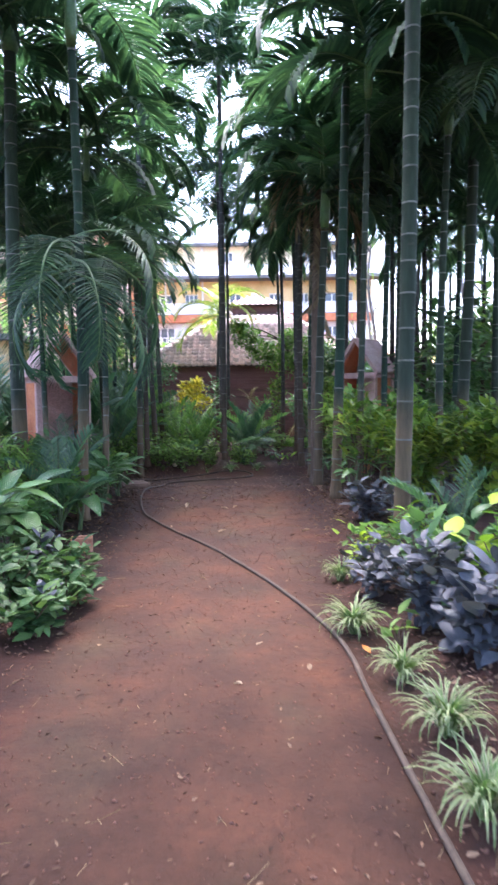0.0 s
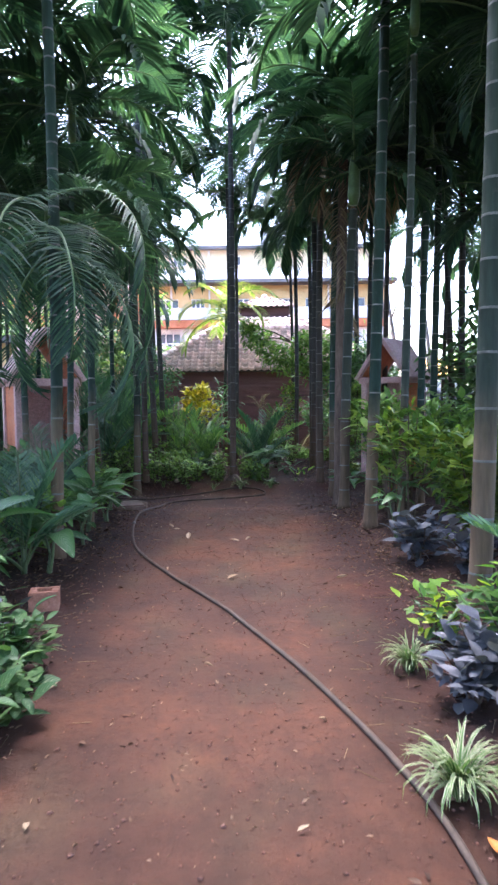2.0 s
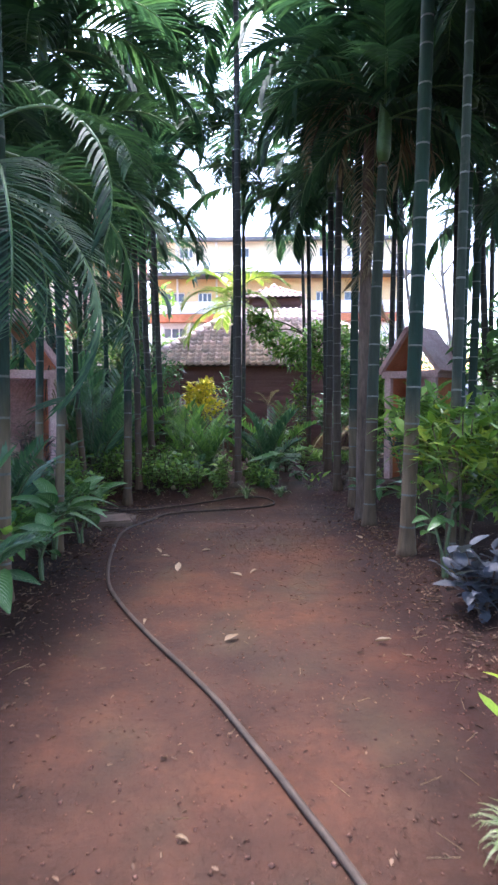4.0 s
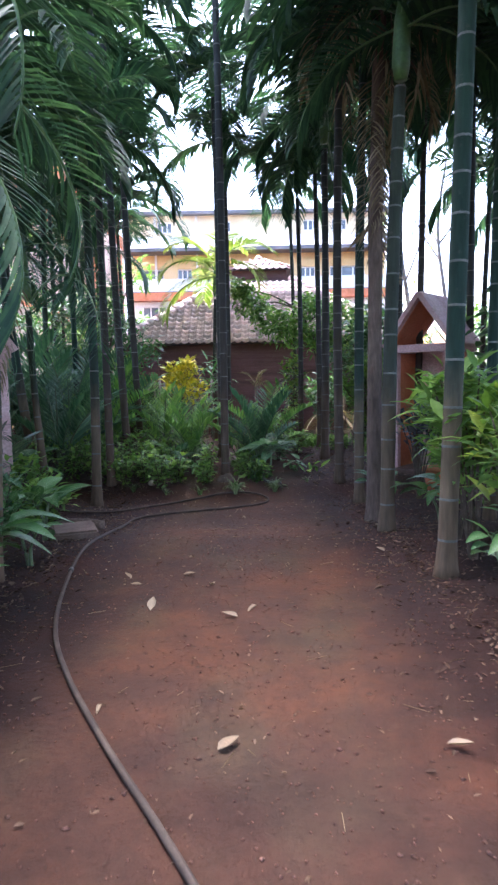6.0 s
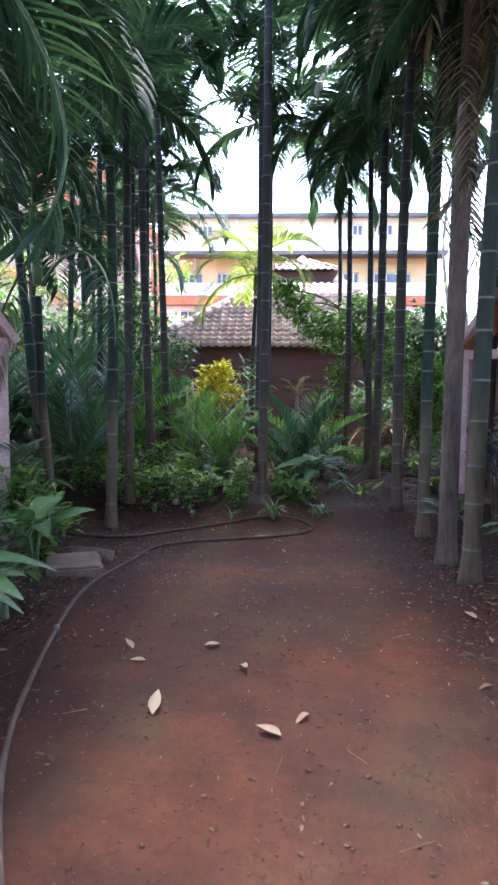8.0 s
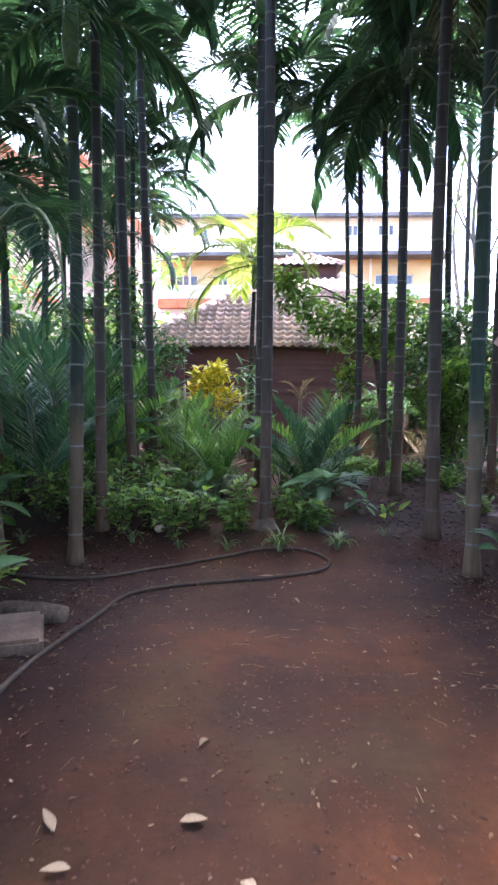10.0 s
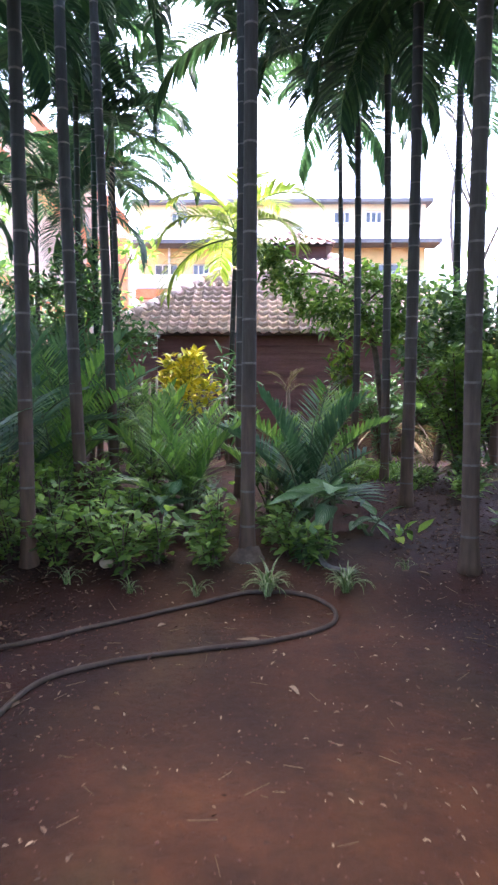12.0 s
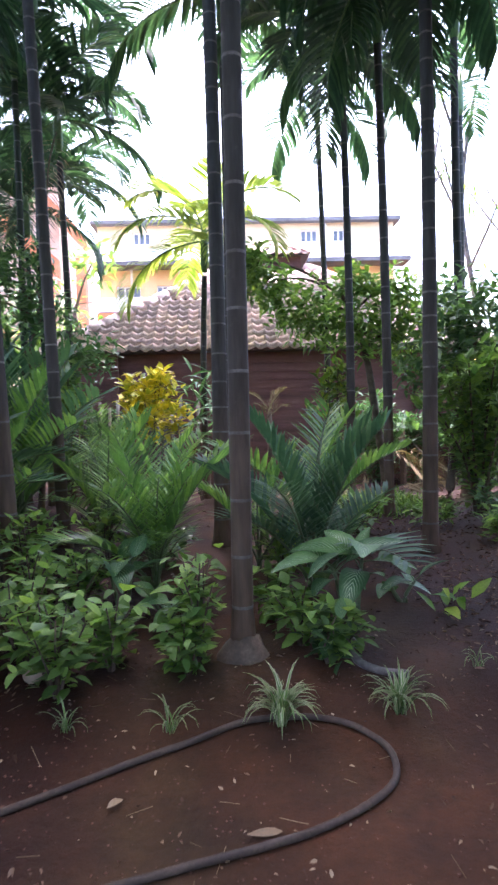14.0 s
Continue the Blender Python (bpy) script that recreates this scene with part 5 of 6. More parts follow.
tagged(ob, "orange withered leaf lying beside the hose", "leaf", "fallen leaves")


ob = new("fallen_leaf", leaf_shape(5, 0.19, -0.02, 0.15).mesh("fallen_leaf", [LITTER_PALE]))
ob.matrix_world = pose(-0.42, 11.985, ground_z(-0.45, 11.985) + 0.012, 0, 0, 96) @ Matrix.Diagonal((0.12, 0.12, 0.12, 1))
tagged(ob, "flat pale yellow leaf lying against the hose", "leaf", "fallen leaves")
st = root("fallen_branch", 0.10, 12.95, ground_z(0.10, 12.95), "bent bare grey branch lying on the soil", "branch")
s = Shape()
s.tube(spread([(-0.10, 0.2, 0.12), (-0.06, 0.06, 0.04), (0.03, -0.03, 0.018), (0.16, -0.08, 0.016)], 5), 0.02, 8)
part("wood", s, FENCE, st)
bs = Shape()
bm = bmesh.new()
bmesh.ops.create_icosphere(bm, subdivisions=2, radius=0.055)
for v in bm.verts:
    v.co *= 1 + 0.25 * noise.noise(v.co * 9)
    v.co.z *= 0.75
bs.v = [v.co.copy() for v in bm.verts]
for f in bm.faces:
    bs.face(tuple(v.index for v in f.verts))
bm.free()
ob = new("stone", bs.mesh("stone", [LITTER_PALE]))
ob.location = (-1.55, 12.98, ground_z(-1.55, 12.98) + 0.03)
tagged(ob, "pale rounded stone among the low shrubs", "stone")


def scatter_litter():
    """Crumbs, chips of leaf and twigs strewn over the soil."""
    rnd = random.Random(3)
    crumbs, chips, twigs, pale = Shape(), Shape(), Shape(), Shape()
    for i in range(8500):
        y = 1.6 + 13.5 * rnd.random() ** 1.3
        edge = rnd.random() < 0.82
        x = rnd.choice((-1.6 - 0.02 * y, 1.0 + 0.01 * y)) + rnd.gauss(0, 0.28) if edge else rnd.uniform(-1.7, 1.3)
        z = ground_z(x, y)
        kind = rnd.random()
        if kind < 0.58:
            r = rnd.uniform(0.002, 0.008) * (1.5 if edge else 0.8)
            base = len(crumbs.v)
            for a, b, c in ((1, 0, 0), (-1, 0, 0), (0, 1, 0), (0, -1, 0), (0, 0, 1), (0, 0, -1)):
                crumbs.v.append(Vector((x + a * r * rnd.uniform(0.6, 1.3), y + b * r * rnd.uniform(0.6, 1.3), z + r * 0.4 + c * r * rnd.uniform(0.5, 0.9))))
            for f in ((0, 2, 4), (2, 1, 4), (1, 3, 4), (3, 0, 4), (2, 0, 5), (1, 2, 5), (3, 1, 5), (0, 3, 5)):
                crumbs.face(tuple(base + k for k in f))
        elif kind < 0.93:
            sc = rnd.uniform(0.018, 0.045) * (1.15 if edge else 0.7)
            chips.stamp(CURL[i % 3], pose(x, y, z + 0.006, rnd.uniform(-12, 12), rnd.uniform(-20, 20), rnd.uniform(0, 360)) @ Matrix.Diagonal((sc, sc, sc, 1)))
        else:
            a, ln = rnd.uniform(0, 6.28), rnd.uniform(0.03, 0.13)
            e = Vector((x + math.cos(a) * ln, y + math.sin(a) * ln, 0))
            e.z = ground_z(e.x, e.y) + 0.006
            twigs.tube([(x, y, z + 0.003), e], 0.0012, 4, cap=False)
    for i in range(5200):
        x, y = -0.25 + rnd.gauss(0, 0.75), 1.0 + 9.0 * rnd.random()
        z = ground_z(x, y)
        if i % 5 == 0:
            sc = rnd.uniform(0.012, 0.030)
            chips.stamp(CURL[i % 3], pose(x, y, z + 0.005, rnd.uniform(-20, 20), rnd.uniform(-25, 25), rnd.uniform(0, 360)) @ Matrix.Diagonal((sc, sc, sc, 1)))
        else:
            r = rnd.uniform(0.003, 0.0095) * (1.0 if i % 7 else 1.5)
            base = len(crumbs.v)
            for a, b, c in ((1, 0, 0), (-1, 0, 0), (0, 1, 0), (0, -1, 0), (0, 0, 1), (0, 0, -1)):
                crumbs.v.append(Vector((x + a * r * rnd.uniform(0.6, 1.3), y + b * r * rnd.uniform(0.6, 1.3), z + r * 0.3 + c * r * rnd.uniform(0.4, 0.8))))
            for f in ((0, 2, 4), (2, 1, 4), (1, 3, 4), (3, 0, 4), (2, 0, 5), (1, 2, 5), (3, 1, 5), (0, 3, 5)):
                crumbs.face(tuple(base + k for k in f))
    for i in range(5200):
        x, y = rnd.uniform(-2.6, 2.4), rnd.uniform(8.6, 13.4)
        z = ground_z(x, y)
        if i % 4 == 0:
            sc = rnd.uniform(0.010, 0.030)
            (pale if i % 8 == 0 else chips).stamp(CURL[i % 3], pose(x, y, z + 0.004, rnd.uniform(-20, 20), rnd.uniform(-25, 25), rnd.uniform(0, 360)) @ Matrix.Diagonal((sc, sc, sc, 1)))
        elif i % 25 == 1:
            a, ln = rnd.uniform(0, 6.28), rnd.uniform(0.03, 0.10)
            e = Vector((x + math.cos(a) * ln, y + math.sin(a) * ln, 0))
            e.z = ground_z(e.x, e.y) + 0.005
            twigs.tube([(x, y, z + 0.003), e], 0.0011, 4, cap=False)
        else:
            r = rnd.uniform(0.0025, 0.0075)
            base = len(crumbs.v)
            for a, b, c in ((1, 0, 0), (-1, 0, 0), (0, 1, 0), (0, -1, 0), (0, 0, 1), (0, 0, -1)):
                crumbs.v.append(Vector((x + a * r * rnd.uniform(0.6, 1.3), y + b * r * rnd.uniform(0.6, 1.3), z + r * 0.4 + c * r * rnd.uniform(0.5, 0.9))))
            for f in ((0, 2, 4), (2, 1, 4), (1, 3, 4), (3, 0, 4), (2, 0, 5), (1, 2, 5), (3, 1, 5), (0, 3, 5)):
                crumbs.face(tuple(base + k for k in f))
    for nm, sh, mt, lb in (("soil_crumbs", crumbs, CRUMB, "small red soil crumbs strewn over the path"), ("leaf_chips", chips, LITTER, "broken dry leaf bits on the soil"), ("pale_chips", pale, LITTER_PALE, "tiny pale straw bits on the brown soil"), ("twigs", twigs, FROND_DRY, "thin dry straw twigs on the soil")):
        tagged(new(nm, sh.mesh(nm, [mt])), lb, "litter", kind="stuff")
    deep = Shape()
    for i in range(7600):
        x, y = rnd.uniform(-5, 5), rnd.uniform(13.0, 21.0)
        if i > 4500:
            x, y = rnd.uniform(0.6, 4.0), rnd.uniform(13.0, 19.0)
        elif i > 1100:
            y = rnd.uniform(2, 13)
            x = rnd.choice((-1.45 - 0.03 * y, 0.98 + 0.005 * y)) 
            x += math.copysign(abs(rnd.gauss(0, 0.55)) - 0.12, x)
        sc = rnd.uniform(0.018, 0.05)
        deep.stamp(CURL[i % 3], pose(x, y, ground_z(x, y) + 0.01, rnd.uniform(-15, 15), rnd.uniform(-25, 25), rnd.uniform(0, 360)) @ Matrix.Diagonal((sc, sc, sc, 1)))
    tagged(new("leaf_litter", deep.mesh("leaf_litter", [LITTER])), "brown leaf litter under the palms", "litter", kind="stuff")
    grass = Shape()
    for i in range(1500):
        x, y = 1.35 + rnd.gauss(0, 0.32), 18.2 + rnd.gauss(0, 0.45)
        sc = rnd.uniform(0.08, 0.17)
        grass.stamp(NARROW[i % 3], pose(x, y, ground_z(x, y), rnd.uniform(40, 85), 0, rnd.uniform(0, 360)) @ Matrix.Diagonal((sc, sc, sc, 1)))
    tagged(new("grass", grass.mesh("grass", [GRASSMAT])), "small patch of bright green grass", "grass", kind="stuff")


scatter_litter()

# withered frond heap by the hut
hp = root("frond_heap", 0.05, 19.5, 0, "heap of withered pinkish-grey palm fronds", "fronds")
for i in range(6):
    k = 0.26 + 0.05 * (i % 3)
    part("frond", CROWN_DRY, None, hp, m=pose(0.06 * math.sin(i), 0.05 * math.cos(i * 2), 1.28 - 0.02 * i, 0, -128 + 9 * (i % 5), i * 77) @ Matrix.Diagonal((k, k * 0.8, k, 1)))
s = Shape()
s.tube([(0, 0, 0), (0, 0, 1.3)], [0.05, 0.035], 8)
part("stump", s, BROWN, hp)
hp2 = root("frond_heap", 2.3, 20.3, 0, "heap of withered grey palm fronds", "fronds")
for i in range(12):
    part("frond", CROWN_DRY, None, hp2, m=pose(0.4 * math.sin(i * 1.7), 0.2 * math.cos(i * 2.3), 1.0 - 0.03 * i, 0, -4 - 3 * i, i * 31) @ Matrix.Diagonal((0.7, 0.7, 0.7, 1)))
s = Shape()
s.tube([(0, 0, 0), (0, 0, 1.05)], [0.06, 0.045], 8)
part("stump", s, BROWN, hp2)


for i, (fx, fy, fa, fk) in enumerate([(2.1, 15.9, 30, 0.5), (3.0, 16.9, 160, 0.6), (2.5, 15.4, 250, 0.45), (1.9, 17.9, 80, 0.5), (3.2, 15.6, 200, 0.55), (1.75, 18.7, 10, 0.5), (-1.5, 16.4, 120, 0.45)]):
    ff = root("fallen_frond", fx, fy, ground_z(fx, fy) + 0.05, "withered grey-brown palm frond lying on the soil", "frond", "fallen fronds")
    part("frond", CROWN_DRY, None, ff, m=pose(0, 0, 0.05, 0, -72, fa) @ Matrix.Diagonal((fk, fk, fk, 1)))


# ---- hut ----
HX, HY, HE, HH = 0.30, 25.05, 4.05, 2.40
hut = root("hut", HX, HY, 0, "low red-brown hut under a hipped clay-tile roof", "hut")
for sgn_y in (-1, 1):
    s = Shape()
    s.box(-HE + 0.45, sgn_y * (HE - 0.45) - 0.1, 0, HE - 0.45, sgn_y * (HE - 0.45) + 0.1, HH + 0.1)
    part("wall", s, HUTWALL, hut, smooth=False)
for sgn_x in (-1, 1):
    s = Shape()
    s.box(sgn_x * (HE - 0.45) - 0.1, -HE + 0.55, 0, sgn_x * (HE - 0.45) + 0.1, HE - 0.55, HH + 0.1)
    part("wall", s, HUTWALL, hut, smooth=False)
for px in (-2.9, -1.2, 1.0, 2.6):
    s = Shape()
    s.box(px - 0.07, -HE + 0.28, 0, px + 0.07, -HE + 0.35, HH)
    part("pilaster", s, HUTWALL, hut, smooth=False)
for k in range(9):
    s = Shape()
    s.box(-0.95, -HE + 0.305, 1.0 + k * 0.15, 0.9, -HE + 0.35, 1.13 + k * 0.15)
    part("plank", s, HUTWALL, hut, smooth=False)
RISE, TOPZ = 0.68, 4.5
half = HE - (TOPZ - HH) / RISE
s = Shape()
s.v = [Vector(v) for v in ((-HE, -HE, HH), (HE, -HE, HH), (HE, HE, HH), (-HE, HE, HH), (-half, -half, TOPZ), (half, -half, TOPZ), (half, half, TOPZ), (-half, half, TOPZ))]
for i in range(4):
    s.face((i, (i + 1) % 4, 4 + (i + 1) % 4, 4 + i))
s.face((3, 2, 1, 0))
s.face((4, 5, 6, 7))
roof = part("roof", s, DARKWOOD, hut, smooth=False)


def tile_shape():
    """One interlocking clay tile: a pan with a raised roll and a thick lower lip."""
    s, prof = Shape(), [(-0.5, 0.03), (-0.38, 0.055), (-0.24, 0.03), (-0.05, 0.0), (0.15, 0.0), (0.32, 0.02), (0.5, 0.03)]
    for v, lift in ((0, 0.030), (1.12, 0.0)):
        for u, zz in prof:
            s.v.append(Vector((u * 1.02, v, zz + lift)))
    n = len(prof)
    for u, zz in prof:
        s.v.append(Vector((u * 1.02, 0, zz + 0.002)))
    for i in range(n - 1):
        s.face((i, i + 1, n + i + 1, n + i))
        s.face((2 * n + i, 2 * n + i + 1, i + 1, i))
    return s


TILE_S = tile_shape()
TW, TL = 0.20, 0.235
slope = math.degrees(math.atan(RISE))
tile_data = TILE_S.mesh("tile", [TILE])
count = 0
for side in range(4):
    spin = pose(0, 0, 0, 0, 0, 90 * side)
    rest = Shape()
    run = math.hypot(HE - half, TOPZ - HH)
    for row in range(int(run / TL)):
        k = row * TL / run
        y0, z0, wid = -HE + (HE - half) * k - 0.02, HH + (TOPZ - HH) * k + 0.012, HE - (HE - half) * k
        cols = int(2 * wid / TW)
        for c in range(cols):
            xx = (c - (cols - 1) / 2) * TW
            m = spin @ Matrix.Translation((xx, y0, z0)) @ pose(0, 0, 0, slope, 0, 0) @ Matrix.Diagonal((TW, TL, 1, 1))
            if side == 0 and count < 300 and -3.5 < xx < 2.2:
                part("tile", tile_data, None, roof, m=m)
                count += 1
            else:
                rest.stamp(TILE_S, m)
    tagged(part("roof_tiles", rest, [TILE], roof), kind="stuff")
for sx in (-1, 1):
    for sy in (-1, 1):
        a, b = Vector((sx * HE, sy * HE, HH + 0.03)), Vector((sx * half, sy * half, TOPZ + 0.03))
        n = 14
        for i in range(n):
            p0, p1 = a.lerp(b, i / n), a.lerp(b, (i + 1.12) / n)
            s = Shape()
            s.tube([p0, p1], [0.12, 0.095], 10)
            part("ridge_tile", s, TILE, roof)
# lantern on top
s = Shape()
s.box(-half + 0.12, -half + 0.12, TOPZ - 0.05, half - 0.12, half - 0.12, TOPZ + 0.30)
part("lantern_wall", s, HUTWALL, hut, smooth=False)
le, lz, lr = half + 0.05, TOPZ + 0.30, 0.5
s = Shape()
s.v = [Vector(v) for v in ((-le, -le, lz), (le, -le, lz), (le, le, lz), (-le, le, lz), (-0.05, -0.05, lz + lr), (0.05, -0.05, lz + lr), (0.05, 0.05, lz + lr), (-0.05, 0.05, lz + lr))]
for i in range(4):
    s.face((i, (i + 1) % 4, 4 + (i + 1) % 4, 4 + i))
s.face((3, 2, 1, 0))
cap = part("lantern_roof", s, DARKWOOD, hut, smooth=False)
rest = Shape()
for side in range(4):
    run = math.hypot(le, lr)
    for row in range(int(run / TL)):
        k = row * TL / run
        wid = le * (1 - k)
        cols = max(1, int(2 * wid / TW))
        for c in range(cols):
            rest.stamp(TILE_S, pose(0, 0, 0, 0, 0, 90 * side) @ Matrix.Translation(((c - (cols - 1) / 2) * TW, -le * (1 - k) - 0.02, lz + lr * k + 0.012)) @ pose(0, 0, 0, math.degrees(math.atan2(lr, le)), 0, 0) @ Matrix.Diagonal((TW, TL, 1, 1)))
tagged(part("roof_tiles", rest, [TILE], cap), kind="stuff")
s = Shape()
s.tube([(0, 0, lz + lr - 0.03), (0, 0, lz + lr + 0.06), (0, 0, lz + lr + 0.12)], [0.14, 0.12, 0.03], 10)
part("finial", s, TILE, hut)

mb = root("meter_box", 0.78, 21.38, 1.80, "small pale electric meter box on the hut wall", "meter box")
s = Shape()
s.box(-0.15, -0.02, 0, 0.15, 0.06, 0.24, bevel=0.008)
part("case", s, BOXWHITE, mb, smooth=False)
for bx, bz in ((-0.07, 0.15), (0.05, 0.15), (-0.07, 0.06), (0.06, 0.06)):
    s = Shape()
    s.box(bx - 0.035, -0.03, bz - 0.025, bx + 0.035, -0.015, bz + 0.025)
    part("dial", s, DARK, mb, smooth=False)

# stake fence left of the hut
fc = root("stake_fence", -2.9, 20.2, -0.05, "weathered grey wooden stake fence", "fence")
for i in range(16):
    s = Shape()
    s.tube([(i * 0.13, 0.03 * math.sin(i * 2), 0), (i * 0.13 + 0.02 * math.sin(i * 5), 0, 1.55 + 0.12 * math.sin(i * 3.3))], [0.03, 0.024], 6)
    part("stake", s, FENCE, fc)


# ---- far building ----
BY = 45.0
bd = root("apartment_building", 0.5, BY, -0.45, "three-storey yellow and white building behind the hut", "building")


def slab(name, x0, y0, z0, x1, y1, z1, mat, parent, bevel=0.0):
    s = Shape()
    s.box(x0, y0, z0, x1, y1, z1, bevel=bevel)
    return part(name, s, mat, parent, smooth=False)


BX0, BX1 = -8.0, 8.3


def wall_with_holes(z0, z1, holes, mat, y=0.0):
    """Facade strip from z0 to z1 with window openings (x centre, width, sill, head)."""
    x = BX0
    for cx, w, a, b in sorted(holes):
        slab("wall", x, y, z0, cx - w / 2, y + 0.3, z1, mat, bd)
        slab("wall", cx - w / 2, y, z0, cx + w / 2, y + 0.3, a, mat, bd)
        slab("wall", cx - w / 2, y, b, cx + w / 2, y + 0.3, z1, mat, bd)
        x = cx + w / 2
    slab("wall", x, y, z0, BX1, y + 0.3, z1, mat, bd)
    for cx, w, a, b in holes:
        win = slab("window", cx - w / 2, y + 0.2, a, cx + w / 2, y + 0.24, b, glass, bd)
        for fx in (-0.5, -0.17, 0.17, 0.5):
            slab("mullion", cx + fx * w - 0.04, y + 0.12, a, cx + fx * w + 0.04, y + 0.2, b, WHITE, win)
        slab("window_frame", cx - w / 2, y + 0.11, b - 0.07, cx + w / 2, y + 0.19, b, WHITE, win)
        slab("sill", cx - w / 2 - 0.08, y - 0.06, a - 0.07, cx + w / 2 + 0.08, y + 0.1, a - 0.002, WHITE, win)


cols = [-6.4, -4.0, -1.5, 0.9, 3.3, 5.8, 7.3]
wall_with_holes(0, 4.0, [(c, 1.3, 1.0, 2.4) for c in cols[:6]], WHITE)
wall_with_holes(4.0, 7.0, [(c, 1.5, 5.2, 6.7) for c in cols[:6]], WHITE)
wall_with_holes(7.5, 10.0, [(-6.4, 1.3, 8.4, 9.0), (-4.4, 0.9, 8.4, 9.0), (-1.5, 1.2, 8.4, 9.0), (1.6, 1.0, 8.4, 9.0), (3.4, 0.9, 8.4, 9.0), (5.9, 2.2, 8.4, 9.0)], YELLOW)
wall_with_holes(10.95, 12.25, [(-5.6, 0.9, 11.25, 11.9), (-1.9, 0.9, 11.25, 11.9), (3.6, 0.9, 11.25, 11.9), (5.4, 0.9, 11.25, 11.9)], CREAM)
slab("parapet", BX0 - 0.1, -0.5, 7.55, BX1 + 0.1, -0.38, 8.3, WHITE, bd)
slab("band", BX0 - 0.1, -0.52, 7.0, BX1 + 0.1, 0.3, 7.5, ORANGEWASH, bd)
slab("balcony_floor", BX0, -0.5, 7.5, BX1, 0.0, 7.55, GREYSLAB, bd)
slab("ledge", BX0 - 0.6, -1.3, 9.85, BX1 + 0.6, 0.3, 10.08, GREYSLAB, bd)
s = Shape()
s.v = [Vector(v) for v in ((BX0 - 0.6, -1.32, 10.1), (BX1 + 0.6, -1.32, 10.1), (BX1 + 0.3, -0.02, 11.0), (BX0 - 0.3, -0.02, 11.0), (BX0 - 0.6, -1.32, 10.04), (BX1 + 0.6, -1.32, 10.04), (BX1 + 0.3, -0.02, 10.94), (BX0 - 0.3, -0.02, 10.94))]
for f in ((0, 1, 2, 3), (7, 6, 5, 4), (0, 4, 5, 1), (2, 6, 7, 3), (0, 3, 7, 4), (1, 5, 6, 2)):
    s.face(f)
part("awning", s, WHITE, bd, "white sloping sheet awning", False)
slab("roof", BX0 - 0.3, -0.5, 12.25, BX1 + 0.3, 8.0, 12.45, GREYSLAB, bd)
slab("wall", BX0, 0.3, 0, BX0 + 0.3, 8, 12.25, YELLOW, bd)
slab("wall", BX1 - 0.3, 0.3, 0, BX1, 8, 12.25, YELLOW, bd)
slab("wall", BX0 + 0.3, 7.7, 0, BX1 - 0.3, 8, 12.25, WHITE, bd)
for c in (-6.2, -3.6, 4.5):
    slab("pipe", c - 0.06, -0.14, 7.6, c + 0.06, -0.02, 12.2, WHITE, bd)
rail = slab("railing", BX0, -0.46, 5.9, BX1, -0.40, 5.98, WHITE, bd)
for i in range(54):
    slab("baluster", BX0 + i * 0.3, -0.45, 5.1, BX0 + i * 0.3 + 0.06, -0.41, 5.9, WHITE, rail)
slab("balcony_floor", BX0, -0.5, 4.95, BX1, 0.0, 5.1, ORANGEWASH, bd)

# ---- peach building with sloping orange parapets ----
wb = root("stair_building", -11.2, 34.0, 0, "peach building with sloping orange stair parapets", "building")
slab("wall", -6.0, 1.0, 0, 4.2, 1.3, 12.0, PEACH, wb)
slab("wall", 3.9, 1.3, 0, 4.2, 7.0, 9.5, PEACH, wb)
slab("wall", -6.0, 1.3, 0, -5.7, 7.0, 12.0, PEACH, wb)


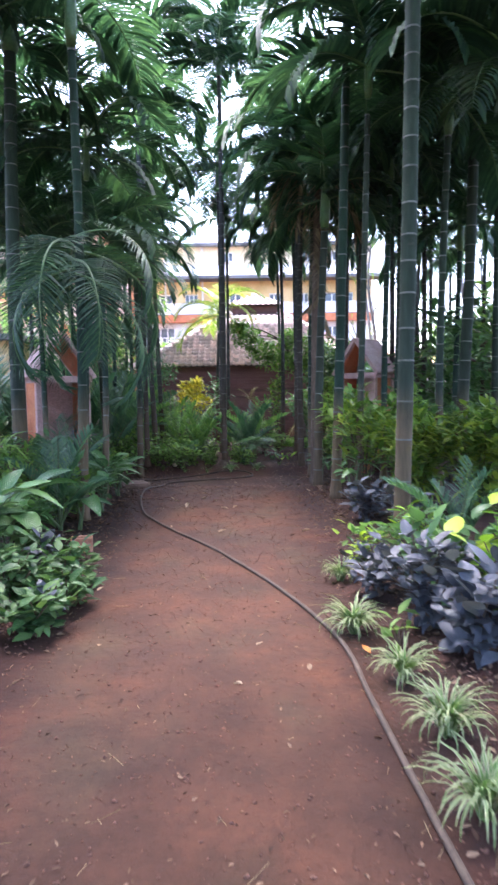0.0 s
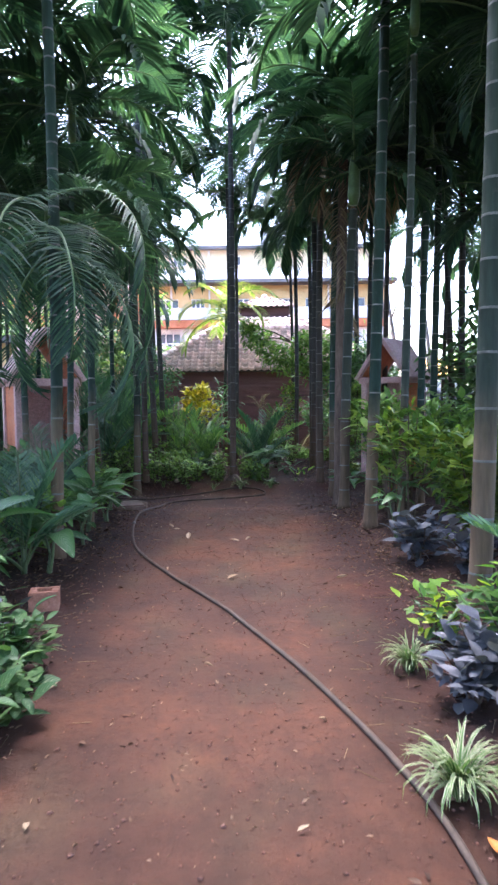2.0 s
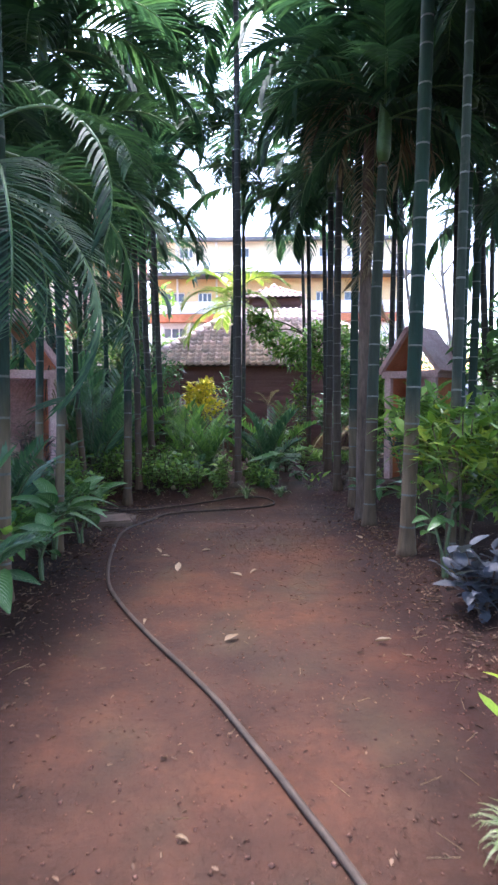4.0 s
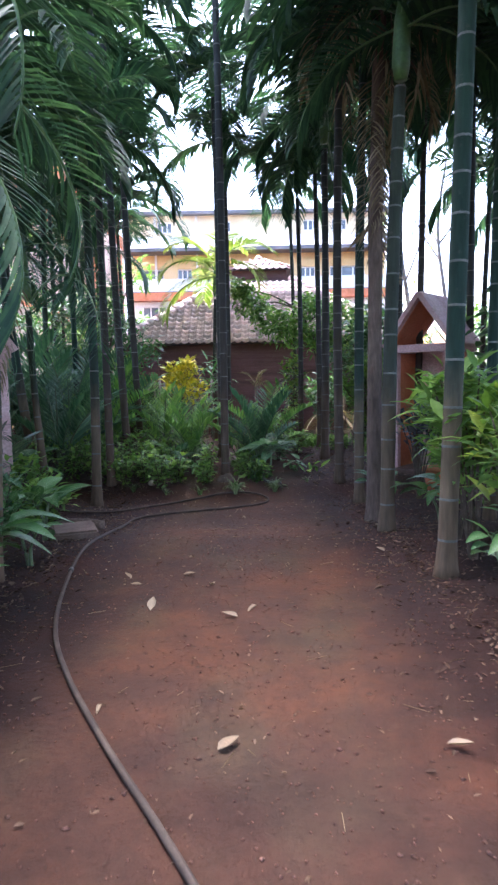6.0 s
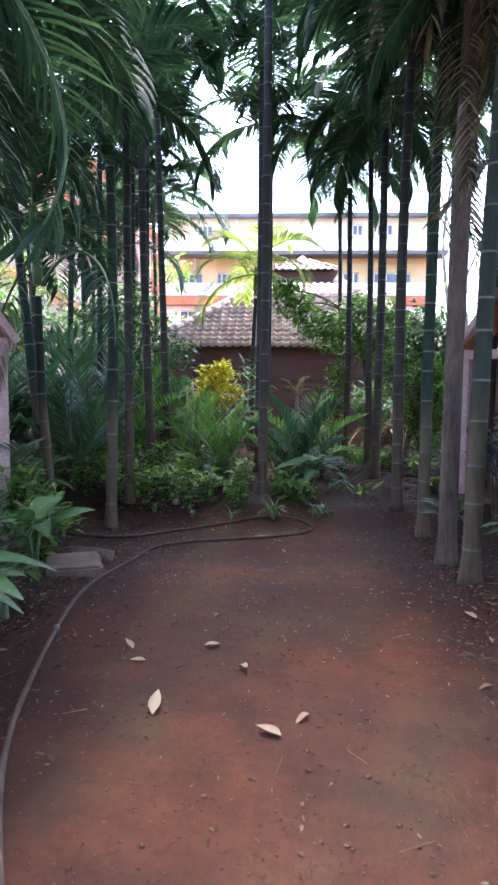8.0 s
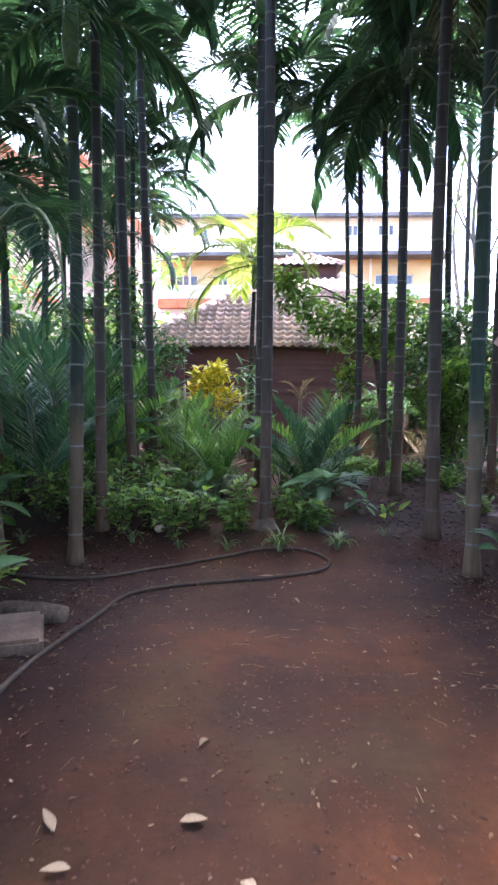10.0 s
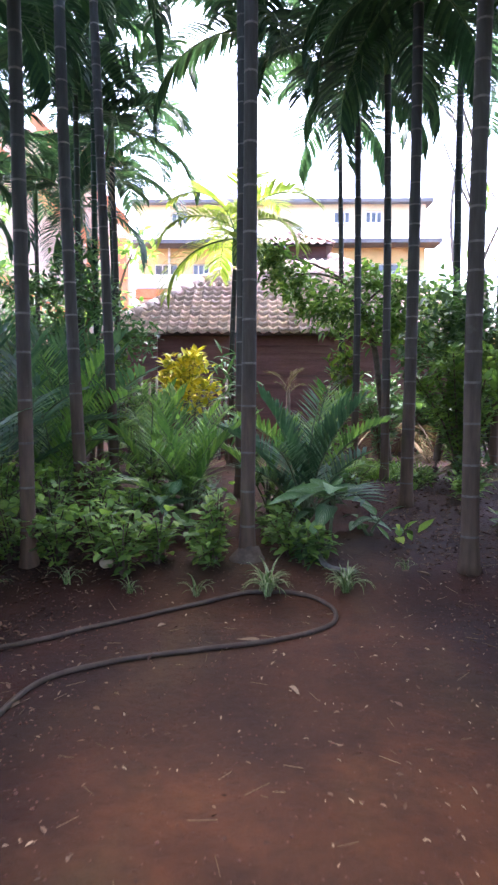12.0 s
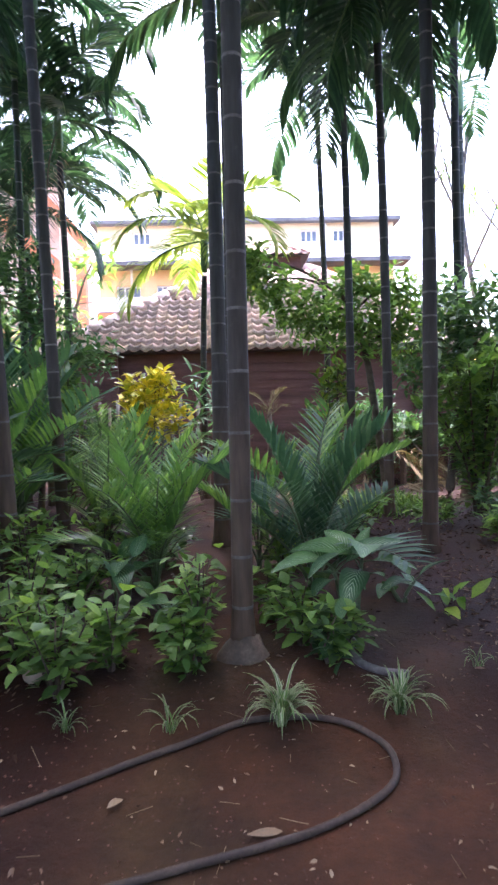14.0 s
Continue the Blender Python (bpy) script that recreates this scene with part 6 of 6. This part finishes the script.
def flight(x0, z0, x1, z1, y0, thick, deep):
    s = Shape()
    s.v = [Vector(v) for yy in (y0, y0 + deep) for v in ((x0, yy, z0), (x1, yy, z1), (x1, yy, z1 - thick), (x0, yy, z0 - thick))]
    for f in ((0, 3, 2, 1), (4, 5, 6, 7), (0, 1, 5, 4), (1, 2, 6, 5), (2, 3, 7, 6), (3, 0, 4, 7)):
        s.face(f)
    return part("stair_parapet", s, ORANGEWASH, wb, "orange painted sloping parapet", False)


flight(-2.5, 13.6, 4.4, 7.3, 0, 0.75, 0.25)
flight(1.5, 12.6, 5.4, 8.2, 0.3, 0.6, 0.25)
flight(-4.5, 8.6, 3.2, 4.4, 0.2, 0.6, 0.25)
for c in (3.75, 5.0):
    slab("column", c, 0.1, 0, c + 0.35, 0.45, 7.4, ORANGEWASH, wb)
yb = root("garden_house", -10.5, 21.5, 0, "low ochre house wall behind the palms", "house")
slab("wall", -4.5, 0, 0, 2.6, 0.3, 3.4, YELLOW, yb)
slab("wall", 2.3, 0.3, 0, 2.6, 4.0, 3.4, YELLOW, yb)
slab("roof", -4.8, -0.4, 3.4, 2.9, 4.3, 3.6, GREYSLAB, yb)

# ---- boundary wall and shed ----
bw = root("boundary_wall", 9.2, 25.5, -0.05, "grey cement boundary wall", "wall")
slab("panel", -5.2, 0, 0, 9.0, 0.2, 1.75, GREYSLAB, bw)
slab("coping", -5.25, -0.04, 1.753, 9.05, 0.24, 1.83, GREYSLAB, bw)
bwl = root("boundary_wall", -13.0, 13.0, -0.05, "grey cement boundary wall", "wall")
slab("panel", 0, -14, 0, 0.2, 8, 1.9, GREYSLAB, bwl)
sh = root("shed", 11.2, 41.0, 0, "small shed with a marigold orange sheet roof", "shed")
slab("wall", -1.6, 0, 0, 1.6, 0.2, 3.0, WHITE, sh)
slab("wall", -1.6, 0.2, 0, -1.4, 3.0, 3.0, WHITE, sh)
slab("wall", 1.4, 0.2, 0, 1.6, 3.0, 3.0, WHITE, sh)
s = Shape()
s.box(-2.0, -1.9, -0.04, 2.0, 1.9, 0.04)
part("roof", s, SHEET_ORANGE, sh, "marigold orange sheet roof", False, pose(0, 1.2, 3.6, 18, 0, 0))
